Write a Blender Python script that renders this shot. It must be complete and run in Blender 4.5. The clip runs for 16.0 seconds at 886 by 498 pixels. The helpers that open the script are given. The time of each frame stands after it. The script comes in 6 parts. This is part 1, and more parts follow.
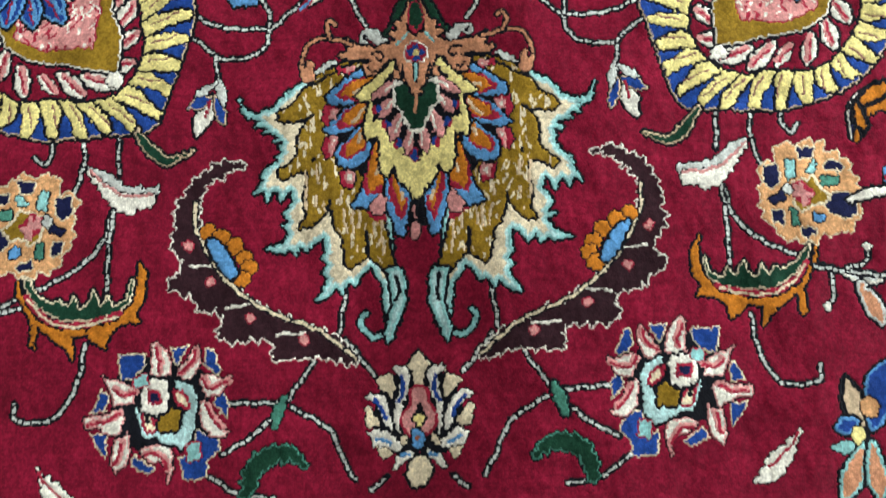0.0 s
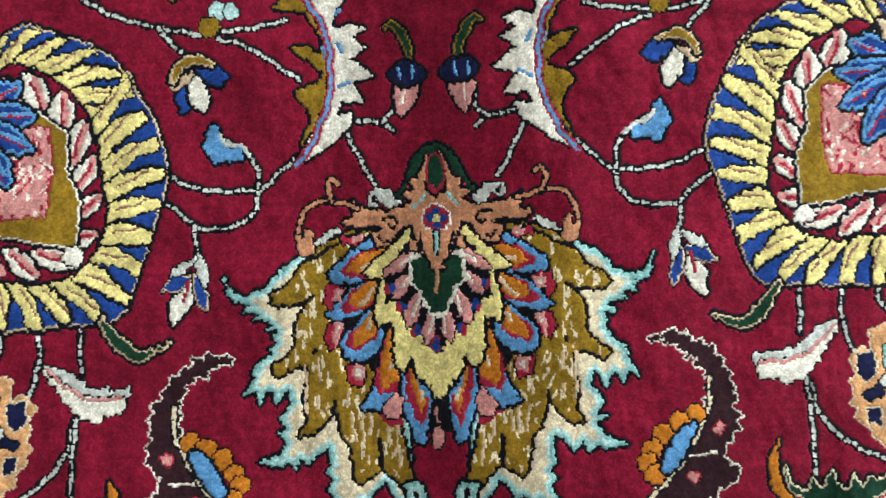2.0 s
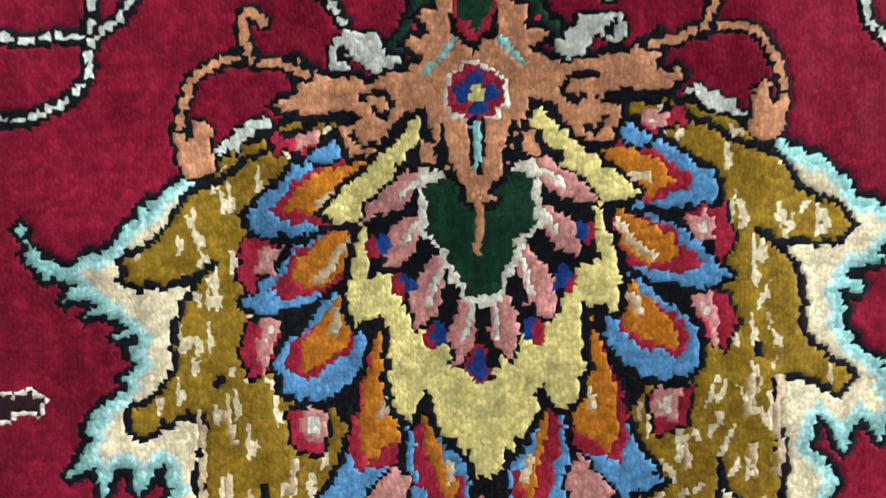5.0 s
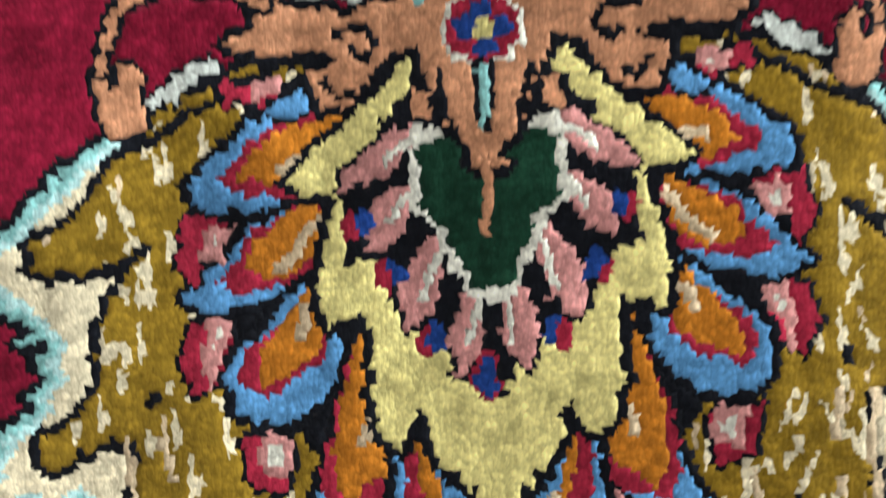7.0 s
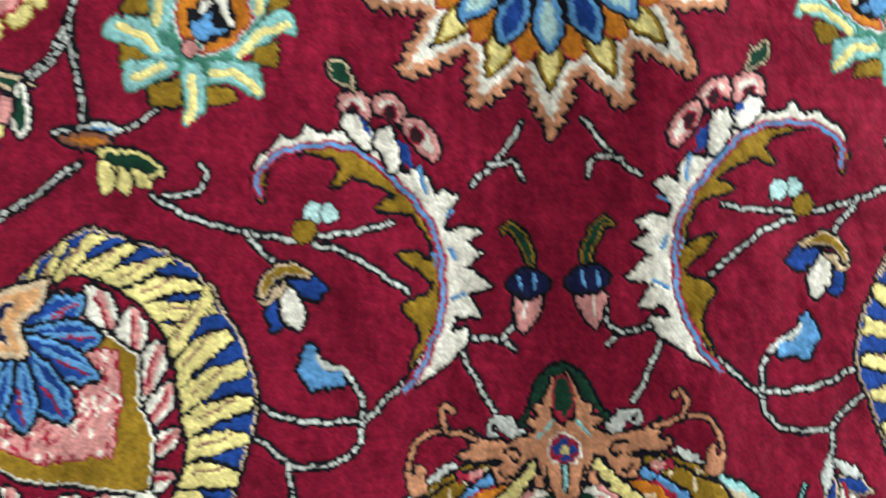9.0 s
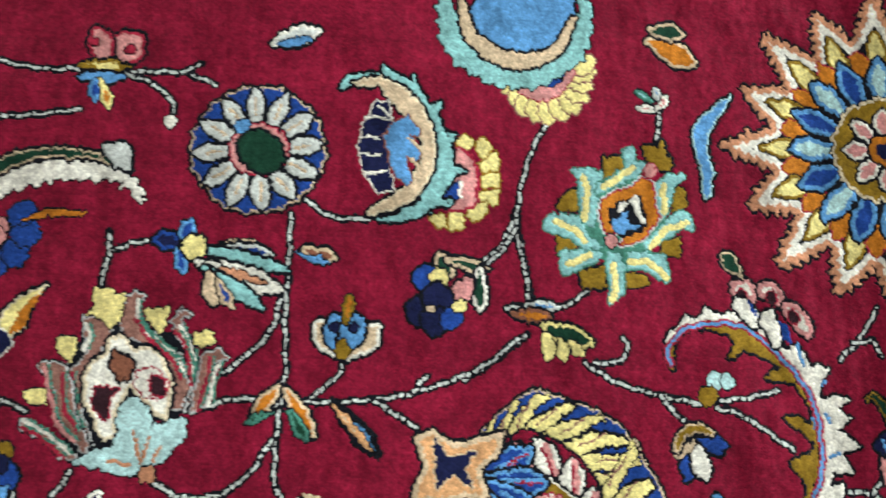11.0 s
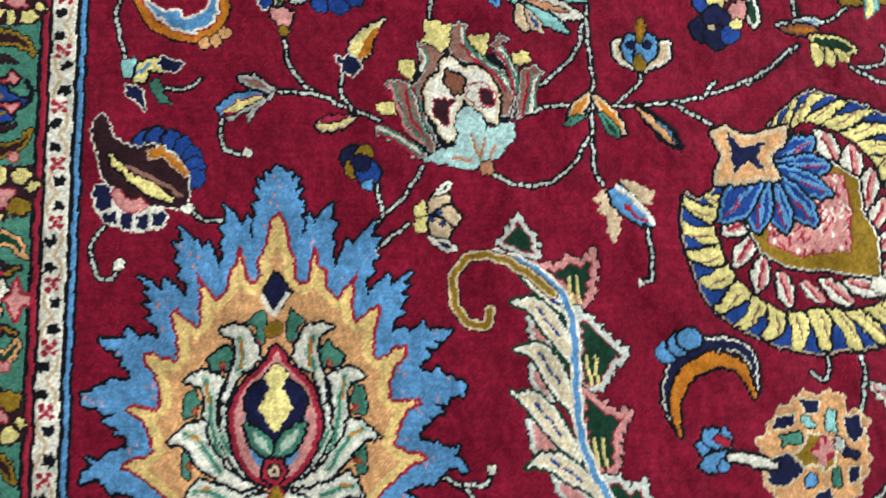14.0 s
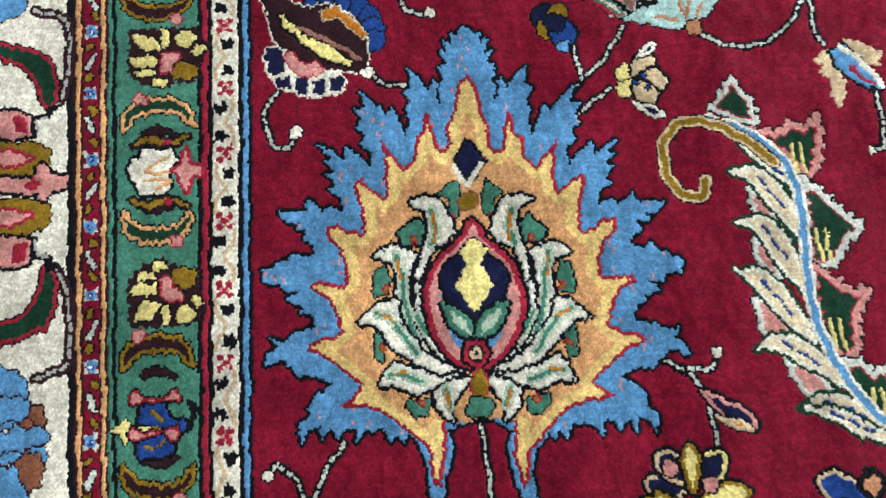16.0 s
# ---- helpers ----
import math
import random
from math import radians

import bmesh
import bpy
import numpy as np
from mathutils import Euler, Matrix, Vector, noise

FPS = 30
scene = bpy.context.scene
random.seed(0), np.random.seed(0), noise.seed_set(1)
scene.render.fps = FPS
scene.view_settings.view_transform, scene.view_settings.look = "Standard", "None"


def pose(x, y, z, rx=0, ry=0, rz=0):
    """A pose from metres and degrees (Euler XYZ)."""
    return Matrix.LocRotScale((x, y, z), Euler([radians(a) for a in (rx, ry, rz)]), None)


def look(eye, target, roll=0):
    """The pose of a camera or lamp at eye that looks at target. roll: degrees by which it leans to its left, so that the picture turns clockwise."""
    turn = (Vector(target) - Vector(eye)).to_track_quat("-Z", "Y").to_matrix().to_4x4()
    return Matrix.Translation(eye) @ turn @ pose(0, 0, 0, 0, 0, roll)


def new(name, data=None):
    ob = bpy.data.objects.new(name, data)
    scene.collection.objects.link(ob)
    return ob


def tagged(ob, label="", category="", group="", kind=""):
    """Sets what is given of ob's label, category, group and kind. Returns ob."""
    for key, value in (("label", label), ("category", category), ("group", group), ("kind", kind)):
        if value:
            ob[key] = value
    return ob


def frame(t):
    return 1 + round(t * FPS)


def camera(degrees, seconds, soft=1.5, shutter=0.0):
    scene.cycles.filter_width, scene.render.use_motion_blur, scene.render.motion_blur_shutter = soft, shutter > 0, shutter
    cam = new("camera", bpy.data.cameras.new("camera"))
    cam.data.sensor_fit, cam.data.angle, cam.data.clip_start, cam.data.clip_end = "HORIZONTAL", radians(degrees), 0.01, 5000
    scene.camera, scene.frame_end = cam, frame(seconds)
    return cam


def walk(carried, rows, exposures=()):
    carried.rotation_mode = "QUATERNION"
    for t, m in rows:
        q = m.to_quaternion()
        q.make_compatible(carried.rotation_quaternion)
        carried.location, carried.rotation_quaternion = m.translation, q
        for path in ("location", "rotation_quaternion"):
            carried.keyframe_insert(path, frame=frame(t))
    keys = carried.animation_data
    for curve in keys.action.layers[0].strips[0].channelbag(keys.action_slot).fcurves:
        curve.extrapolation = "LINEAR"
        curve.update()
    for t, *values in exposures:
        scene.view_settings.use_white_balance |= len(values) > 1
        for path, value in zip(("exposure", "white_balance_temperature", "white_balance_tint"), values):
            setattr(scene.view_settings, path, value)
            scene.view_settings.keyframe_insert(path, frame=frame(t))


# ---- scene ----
cam = camera(64, 16.0, soft=1.5, shutter=0.5)
PATH = [
    (0, 0.0135, -0.2582, 0.6622, 5.74, -0.86, -0.67),
    (0.5, 0.0018, -0.1958, 0.6483, 5.25, -1.42, -1.39),
    (1, -0.0133, -0.1202, 0.6434, 5.64, -2.05, -3.59),
    (1.5, 0.0014, -0.0731, 0.6122, 3.90, -0.72, -1.70),
    (2, -0.0010, -0.0536, 0.5624, 2.87, -0.56, -1.17),
    (2.5, -0.0045, -0.0456, 0.5116, 1.71, -1.23, -1.63),
    (3, -0.0069, -0.0417, 0.4535, 1.18, -0.91, -1.63),
    (3.5, -0.0147, -0.0434, 0.3863, 1.09, -0.99, -1.84),
    (4, -0.0139, -0.0476, 0.3268, 1.15, -0.85, -1.78),
    (4.5, -0.0111, -0.0455, 0.2863, 0.00, -0.00, -1.80),
    (4.7, -0.0180, -0.0515, 0.2762, 0.43, -0.99, -1.73),
    (6.8, -0.0192, -0.0739, 0.1963, 0.44, -0.95, -1.74),
    (7, -0.0180, -0.0660, 0.2026, 0.61, -1.26, -2.00),
    (7.5, -0.0204, -0.0312, 0.2504, 2.22, -2.05, -2.14),
    (8, -0.0400, 0.0166, 0.3579, -1.19, -4.11, -1.84),
    (8.5, -0.0550, 0.0724, 0.4486, -1.65, -4.29, -2.62),
    (9, -0.1160, 0.1065, 0.5013, 4.23, -3.75, -1.42),
    (9.2, -0.1397, 0.1269, 0.5096, 4.32, -3.32, -0.38),
    (11.3, -0.4804, 0.1780, 0.6014, 9.91, -3.77, 0.91),
    (11.5, -0.4999, 0.1585, 0.6042, 9.03, -3.25, 1.63),
    (12, -0.5626, 0.1031, 0.6233, 10.75, -1.86, -0.67),
    (12.5, -0.6278, 0.0731, 0.6323, 11.47, -2.29, -3.27),
    (13, -0.6648, 0.0310, 0.6265, 10.68, -2.32, -3.52),
    (13.5, -0.6756, -0.0430, 0.6128, 9.96, -1.84, -1.37),
    (14, -0.7012, -0.0940, 0.6243, 10.39, -1.42, -2.13),
    (14.5, -0.7581, -0.1360, 0.6278, 10.55, -1.35, -4.86),
    (15, -0.8219, -0.1681, 0.6191, 10.36, -1.59, -5.82),
    (15.5, -0.8492, -0.1847, 0.5823, 9.55, -0.68, -3.30),
    (16, -0.8572, -0.1787, 0.5456, 9.84, -0.07, -2.19),
]
LIFT = 0.010  # the pile stands this high over the floor
walk(cam, [(t, pose(x, y, z + LIFT, rx, ry, rz)) for t, x, y, z, rx, ry, rz in PATH], [(0, -0.13), (3.5, -0.13), (4.7, 0.02), (8.0, 0.03), (9.0, -0.05), (12, -0.04), (16, 0.04)])

# light: an area lamp to one side and one overhead, both added unseen; a dim room around
world = bpy.data.worlds.new("world")
scene.world = world
world.use_nodes = True
world.node_tree.nodes["Background"].inputs[0].default_value = (0.85, 0.93, 1, 1)
world.node_tree.nodes["Background"].inputs[1].default_value = 0.25


def area(name, eye, target, wide, high, power, colour):
    lamp = bpy.data.lights.new(name, "AREA")
    lamp.shape, lamp.size, lamp.size_y, lamp.energy, lamp.color = "RECTANGLE", wide, high, power, colour
    ob = new(name, lamp)
    ob.matrix_world = look(eye, target)
    return ob


area("unseen_side_lamp", (1.98, 1.0, 0.80), (0, 0.3, 0.2), 2.0, 0.9, 92, (0.92, 0.97, 1.0))
area("unseen_top_lamp", (-0.9, 0.1, 2.62), (-0.9, 0.11, 0), 1.2, 0.3, 30, (0.97, 0.98, 1.0))

# ---- wool ----
KNOT = 1.5  # millimetres from knot to knot
NAP = 0.027  # how far the brushed pile leans, in metres of relief
RED, INK, IVORY, CREAM, YELLOW, OLIVE, SKY, ROYAL, NAVY, AQUA, GREEN, SEA, ORANGE, PINK, SALMON, BROWN, RUST, GREY, MINT, GOLD, TAUPE, PALE, ROSE, ASH, LINEN, STRAW = range(26)
WOOLS = {
    RED: ("crimson_wool", (0.192, 0.0074, 0.026)), INK: ("black_wool", (0.007, 0.008, 0.011)),
    IVORY: ("ivory_wool", (0.76, 0.76, 0.65)), CREAM: ("cream_wool", (0.60, 0.47, 0.30)),
    YELLOW: ("yellow_wool", (0.76, 0.68, 0.26)), OLIVE: ("olive_wool", (0.25, 0.155, 0.016)),
    SKY: ("sky_blue_wool", (0.10, 0.29, 0.55)), ROYAL: ("royal_blue_wool", (0.015, 0.055, 0.25)),
    NAVY: ("navy_wool", (0.010, 0.013, 0.050)), AQUA: ("aqua_wool", (0.24, 0.52, 0.50)),
    GREEN: ("bottle_green_wool", (0.010, 0.045, 0.025)), SEA: ("sea_green_wool", (0.060, 0.215, 0.155)),
    ORANGE: ("orange_wool", (0.50, 0.175, 0.018)), PINK: ("pink_wool", (0.60, 0.27, 0.25)),
    SALMON: ("salmon_wool", (0.55, 0.26, 0.14)), BROWN: ("dark_brown_wool", (0.030, 0.012, 0.016)),
    RUST: ("rust_wool", (0.24, 0.095, 0.055)), GREY: ("pale_grey_wool", (0.56, 0.61, 0.56)),
    MINT: ("mint_wool", (0.42, 0.55, 0.44)), GOLD: ("gold_wool", (0.66, 0.36, 0.16)),
    TAUPE: ("taupe_wool", (0.26, 0.13, 0.10)), PALE: ("pale_aqua_wool", (0.42, 0.66, 0.64)),
    ROSE: ("rose_red_wool", (0.33, 0.02, 0.045)), ASH: ("ash_grey_wool", (0.43, 0.45, 0.43)), LINEN: ("linen_wool", (0.70, 0.62, 0.42)),
    STRAW: ("straw_wool", (0.78, 0.58, 0.22)),
}


def wool(name, colour):
    """Cut wool pile: tufts a knot wide, combed one way, every knot a little lighter or darker, dye bands over the length."""
    m = bpy.data.materials.new(name)
    m.use_nodes = True
    n, link = m.node_tree.nodes, m.node_tree.links.new
    p = n["Principled BSDF"]
    p.inputs["Roughness"].default_value = 0.95
    p.inputs["Specular IOR Level"].default_value = 0.06
    p.inputs["Sheen Weight"].default_value = 0.03
    p.inputs["Sheen Roughness"].default_value = 0.5
    at = n.new("ShaderNodeNewGeometry")

    def tex(kind, scale, stretch=(1, 1, 1), **sockets):
        grow = n.new("ShaderNodeVectorMath")
        grow.operation = "MULTIPLY"
        grow.inputs[1].default_value = stretch
        link(at.outputs["Position"], grow.inputs[0])
        t = n.new(kind)
        link(grow.outputs[0], t.inputs["Vector"])
        t.inputs["Scale"].default_value = scale
        for key, value in sockets.items():
            t.inputs[key].default_value = value
        return t

    def span(value, low, high, a, b):
        r = n.new("ShaderNodeMapRange")
        link(value, r.inputs["Value"])
        for key, v in zip(("From Min", "From Max", "To Min", "To Max"), (low, high, a, b)):
            r.inputs[key].default_value = v
        return r.outputs[0]

    def times(a, b):
        q = n.new("ShaderNodeMath")
        q.operation = "MULTIPLY"
        link(a, q.inputs[0])
        link(b, q.inputs[1])
        return q.outputs[0]

    tuft = tex("ShaderNodeTexVoronoi", 1000 / 1.8, (1, 0.85, 1), Randomness=0.8)
    fibre = tex("ShaderNodeTexNoise", 1300, (1, 0.6, 1), Detail=2.0)
    band = tex("ShaderNodeTexNoise", 9, (0.35, 2.6, 1), Detail=3.0)
    patch = tex("ShaderNodeTexNoise", 38, (1, 0.8, 1), Detail=3.0)
    row = tex("ShaderNodeTexNoise", 110, (0.22, 2.4, 1), Detail=2.0)
    clump = tex("ShaderNodeTexNoise", 170, (1, 0.75, 1), Detail=2.0)
    nap = tex("ShaderNodeTexNoise", 15, (1, 0.75, 1), Detail=3.0, Roughness=0.5)
    where = n.new("ShaderNodeSeparateXYZ")
    link(at.outputs["Position"], where.inputs[0])
    knot = n.new("ShaderNodeSeparateColor")
    link(tuft.outputs["Color"], knot.inputs[0])
    v = times(span(knot.outputs[0], 0, 1, 0.76, 1.24), span(fibre.outputs[0], 0.3, 0.7, 0.84, 1.16))
    v = times(v, span(band.outputs[0], 0.3, 0.7, 0.86, 1.14))
    v = times(v, span(patch.outputs[0], 0.3, 0.7, 0.84, 1.18))
    v = times(v, span(row.outputs[0], 0.3, 0.7, 0.90, 1.10))
    v = times(v, span(clump.outputs[0], 0.3, 0.7, 0.84, 1.18))
    # shade in the gaps between tufts, put into the colour
    v = times(v, span(tuft.outputs["Distance"], 0.1, 0.75, 1.06, 0.84))
    tint = n.new("ShaderNodeVectorMath")
    tint.operation = "SCALE"
    tint.inputs[0].default_value = colour
    link(v, tint.inputs["Scale"])
    link(tint.outputs[0], p.inputs["Base Color"])
    bump = n.new("ShaderNodeBump")
    bump.inputs["Strength"].default_value = 0.36
    bump.inputs["Distance"].default_value = 0.0009
    high = n.new("ShaderNodeMath")
    high.operation = "SUBTRACT"
    link(fibre.outputs[0], high.inputs[0])
    link(tuft.outputs["Distance"], high.inputs[1])
    link(high.outputs[0], bump.inputs["Height"])

    # the nap is brushed this way and that in patches; bands across x tilt the normals to put in shade near the middle
    # fold and brightness beside it
    def shade_tilt(low, high, a, b):
        r = n.new("ShaderNodeMapRange")
        r.interpolation_type = "SMOOTHSTEP"
        link(where.outputs[0], r.inputs["Value"])
        for key, value in zip(("From Min", "From Max", "To Min", "To Max"), (low, high, a, b)):
            r.inputs[key].default_value = value
        return r.outputs[0]

    def plus(a, b):
        q = n.new("ShaderNodeMath")
        link(a, q.inputs[0])
        link(b, q.inputs[1])
        return q.outputs[0]

    lean = n.new("ShaderNodeBump")
    lean.inputs["Distance"].default_value = 1.0
    lay = plus(span(nap.outputs[0], 0, 1, 0, NAP), plus(plus(shade_tilt(-1.0, -0.60, 0, 0.022), shade_tilt(-0.64, -0.12, 0, -0.066)), plus(shade_tilt(-0.09, 0.12, 0, 0.066), shade_tilt(0.10, 0.50, 0, -0.036))))
    link(lay, lean.inputs["Height"])
    link(lean.outputs[0], bump.inputs["Normal"])
    link(bump.outputs[0], p.inputs["Normal"])
    return m


WOOL = {k: wool(*v) for k, v in WOOLS.items()}

# ---- the knotting chart: which dye and which motif each knot belongs to ----
X0, Y0, X1, Y1 = -1290.0, -470.0, 540.0, 570.0
NX, NY = int((X1 - X0) / KNOT), int((Y1 - Y0) / KNOT)
dye = np.full((NY, NX), RED, np.uint8)
owner = np.zeros((NY, NX), np.int32)
PARTS = [("field", "", -1, "")]  # name, label, owner, kind
side, current = 1, 0
dice = random.Random(4)


def place(pts):
    """Chart millimetres; the other half of the carpet is the same drawing turned over, a little skewed as it was woven."""
    p = np.asarray(pts, float).reshape(-1, 2)
    if side < 0:
        p = np.stack([-1.02 * p[:, 0], p[:, 1] - 0.072 * p[:, 0]], 1)
    return p


def wander(step, amount, seed):
    """Small slow offsets over the chart: no hand counts every knot right."""
    r = np.random.RandomState(seed)
    g = r.randn(NY // step + 3, NX // step + 3)
    y, x = np.mgrid[0:NY, 0:NX] / step
    i, j = y.astype(int), x.astype(int)
    v, u = y - i, x - j
    return amount * ((g[i, j] * (1 - u) + g[i, j + 1] * u) * (1 - v) + (g[i + 1, j] * (1 - u) + g[i + 1, j + 1] * u) * v)


OFF_X = wander(2, 0.42, 3) + wander(12, 0.45, 5)
OFF_Y = wander(2, 0.62, 8) + wander(12, 0.45, 9)


def cells(p):
    return np.stack([(p[:, 0] - X0) / KNOT - 0.5, (p[:, 1] - Y0) / KNOT - 0.5], 1)


def motif(name, label, mirror=True):
    def run(draw):
        global side, current
        for side in (1, -1) if mirror else (1,):
            PARTS.append((name, label, 0, ""))
            current = len(PARTS) - 1
            draw()
        side = 1
        return draw
    return run


def piece(name, label=""):
    if not name:
        return current
    PARTS.append((name, label, current, ""))
    return len(PARTS) - 1


def curve(pts, closed=False, steps=6):
    """A smooth line through a few points."""
    p = np.asarray(pts, float)
    if len(p) < 3:
        return p
    q = np.vstack([p[-1:], p, p[:2]]) if closed else np.vstack([2 * p[:1] - p[1:2], p, 2 * p[-1:] - p[-2:-1]])
    s = np.linspace(0, 1, steps, endpoint=False)[:, None]
    out = []
    for a, b, c, d in zip(q, q[1:], q[2:], q[3:]):
        out.append(0.5 * (2 * b + (c - a) * s + (2 * a - 5 * b + 4 * c - d) * s**2 + (3 * b - a - 3 * c + d) * s**3))
    out = np.vstack(out)
    return out if closed else np.vstack([out, p[-1:]])


def even(p, step, closed=False):
    """The line in equal steps."""
    if closed:
        p = np.vstack([p, p[:1]])
    d = np.r_[0, np.cumsum(np.hypot(*np.diff(p, axis=0).T))]
    n = max(2, int(d[-1] / step) + 1)
    u = np.linspace(0, d[-1], n)
    out = np.stack([np.interp(u, d, p[:, 0]), np.interp(u, d, p[:, 1])], 1)
    return out[:-1] if closed else out


def normals(p):
    g = np.gradient(p, axis=0)
    g /= np.maximum(np.hypot(g[:, 0], g[:, 1]), 1e-6)[:, None]
    return np.stack([-g[:, 1], g[:, 0]], 1)


def teeth(p, pitch, deep, slant=0.6):
    """Barbs along a closed outline."""
    q = even(p, pitch, True)
    turn = np.sum(q[:, 0] * np.roll(q[:, 1], -1) - np.roll(q[:, 0], -1) * q[:, 1])
    out = np.stack([np.roll(q, -1, 0)[:, 1] - np.roll(q, 1, 0)[:, 1], np.roll(q, 1, 0)[:, 0] - np.roll(q, -1, 0)[:, 0]], 1)
    out /= np.maximum(np.hypot(out[:, 0], out[:, 1]), 1e-6)[:, None]
    out *= 1 if turn > 0 else -1
    mid = (q + np.roll(q, -1, 0)) / 2
    tip = mid + out * np.array([[deep * dice.uniform(0.5, 1.25)] for _ in q]) + (mid - q) * slant
    r = np.empty((2 * len(q), 2))
    r[0::2], r[1::2] = q, tip
    return r


def grown(m):
    g = m.copy()
    g[1:] |= m[:-1]
    g[:-1] |= m[1:]
    g[:, 1:] |= m[:, :-1]
    g[:, :-1] |= m[:, 1:]
    return g


def shrunk(m, times):
    for k in range(times):
        m = ~grown(~m)
    return m


def inside(poly):
    """The window of the chart round an outline, and which of its knots lie inside."""
    c = cells(poly)
    lo, hi = np.floor(c.min(0)).astype(int) - 3, np.ceil(c.max(0)).astype(int) + 4
    lo, hi = np.maximum(lo, 0), np.minimum(hi, (NX, NY))
    if (hi - lo < 1).any():
        return None, None
    gx, gy = np.meshgrid(np.arange(lo[0], hi[0]) + 0.013, np.arange(lo[1], hi[1]) + 0.017)
    gx = gx + OFF_X[lo[1]:hi[1], lo[0]:hi[0]]
    gy = gy + OFF_Y[lo[1]:hi[1], lo[0]:hi[0]]
    m = np.zeros(gx.shape, bool)
    for (ax, ay), (bx, by) in zip(c, np.roll(c, -1, 0)):
        if ay != by:
            m ^= ((ay > gy) != (by > gy)) & (gx < (bx - ax) * (gy - ay) / (by - ay) + ax)
    return (slice(lo[1], hi[1]), slice(lo[0], hi[0])), m


def knot(window, m, colour, who):
    dye[window][m] = colour
    owner[window][m] = who


def shape(pts, *layers, edge=INK, smooth=True, barbs=None, thin=False, name="", label=""):
    """An outlined patch; layers: colour, or knots in from the edge and colour."""
    p = np.asarray(pts, float)
    p = curve(p, True) if smooth else p
    p = teeth(p, *barbs) if barbs else p
    window, m = inside(place(p))
    if window is None or not m.any():
        return
    if edge is not None:
        wide = grown(m)
        if edge == INK and not thin and m.sum() > 120 and (not barbs or m.sum() > 4000):
            wide = grown(wide)
        knot(window, wide & ~m, edge, current)
    who = piece(name, label)
    for layer in layers:
        deep, colour = layer if isinstance(layer, tuple) else (0, layer)
        knot(window, shrunk(m, deep), colour, who)


def both(pts, axis, *layers, **how):
    """Half an outline, closed by its mirror image in the axis (two points)."""
    a, b = (np.array(q, float) for q in axis)
    d = (b - a) / np.hypot(*(b - a))
    p = np.asarray(pts, float)
    r = p - a
    back = a + 2 * np.outer(r @ d, d) - r
    shape(np.vstack([p, back[::-1]]), *layers, **how)


def flip(pts, axis):
    a, b = (np.array(q, float) for q in axis)
    d = (b - a) / np.hypot(*(b - a))
    r = np.asarray(pts, float).reshape(-1, 2) - a
    return a + 2 * np.outer(r @ d, d) - r


def petal(base, tip, wide, *layers, belly=0.5, bend=0.0, **how):
    """A petal from base to tip, wide in parts of its length."""
    a, b = np.array(base, float), np.array(tip, float)
    d = b - a
    s = np.array([-d[1], d[0]])
    f = ((0, 0.12), (belly * 0.5, 0.38), (belly, 0.5), ((1 + belly) / 2, 0.34), (1, 0.0))
    left = [a + d * u + s * (wide * v + bend * u * (1 - u) * 4) for u, v in f]
    right = [a + d * u + s * (-wide * v + bend * u * (1 - u) * 4) for u, v in f[-2::-1]]
    shape(left + right, *layers, **{"name": "petal", **how})


def dot(at, r, *layers, **how):
    a = np.linspace(0, 2 * math.pi, 14, endpoint=False)
    shape(np.stack([at[0] + r * np.cos(a), at[1] + r * np.sin(a)], 1), *layers, smooth=False, **how)


def oval(at, rx, ry, turn, *layers, **how):
    a = np.linspace(0, 2 * math.pi, 20, endpoint=False)
    c, s = math.cos(radians(turn)), math.sin(radians(turn))
    x, y = rx * np.cos(a), ry * np.sin(a)
    shape(np.stack([at[0] + x * c - y * s, at[1] + x * s + y * c], 1), *layers, smooth=False, **how)


def band(pts, wide, *layers, belly=0.5, start=0.1, end=0.0, shift=0.0, barbs=None, profile=None, **how):
    """A blade along a smooth line: its greatest breadth in millimetres, and where."""
    p = even(curve(pts), 3.0)
    u = np.linspace(0, 1, len(p))
    w = np.interp(u, (0, belly * 0.45, belly, (1 + belly) / 2, 1), (start, 0.8, 1, 0.72, end)) * wide / 2
    if profile:
        w = np.interp(u, *zip(*profile)) * wide / 2
    nn = normals(p)
    shape(np.vstack([p + nn * (w + shift * w / w.max())[:, None], (p - nn * (w - shift * w / w.max())[:, None])[::-1]]), *layers, smooth=False, barbs=barbs, **how)


def line(pts, r, colour, who=None, dash=None, smooth=True):
    """A run of knots along a line."""
    p = even(curve(pts) if smooth else np.asarray(pts, float), 0.9)
    c = cells(place(p))
    c = c + np.stack([np.sin(np.arange(len(c)) * 0.23 + c[0, 0]), np.sin(np.arange(len(c)) * 0.31 + c[0, 1])], 1) * 0.45
    if dash:
        c = c[(np.arange(len(c)) * 0.9) % sum(dash) < dash[0]]
    k = int(math.ceil(r)) + 1
    for dy in range(-k, k + 1):
        for dx in range(-k, k + 1):
            q = np.rint(c + (dx, dy))
            q = q[np.hypot(*(q - c).T) <= r].astype(int)
            q = q[(q[:, 0] >= 0) & (q[:, 0] < NX) & (q[:, 1] >= 0) & (q[:, 1] < NY)]
            dye[q[:, 1], q[:, 0]] = colour
            owner[q[:, 1], q[:, 0]] = current if who is None else who


def stem(pts, colour=GREY, r=0.85, dark=2.3, knob=0.0, name="stem"):
    """A vine: a pale thread, broken by dark knots, between two dark ones."""
    who = piece(name)
    line(pts, dark, INK, who)
    line(pts, r, colour, who, (4.0, 2.4))
    if knob:
        dot(pts[-1], knob, IVORY, name="knob")


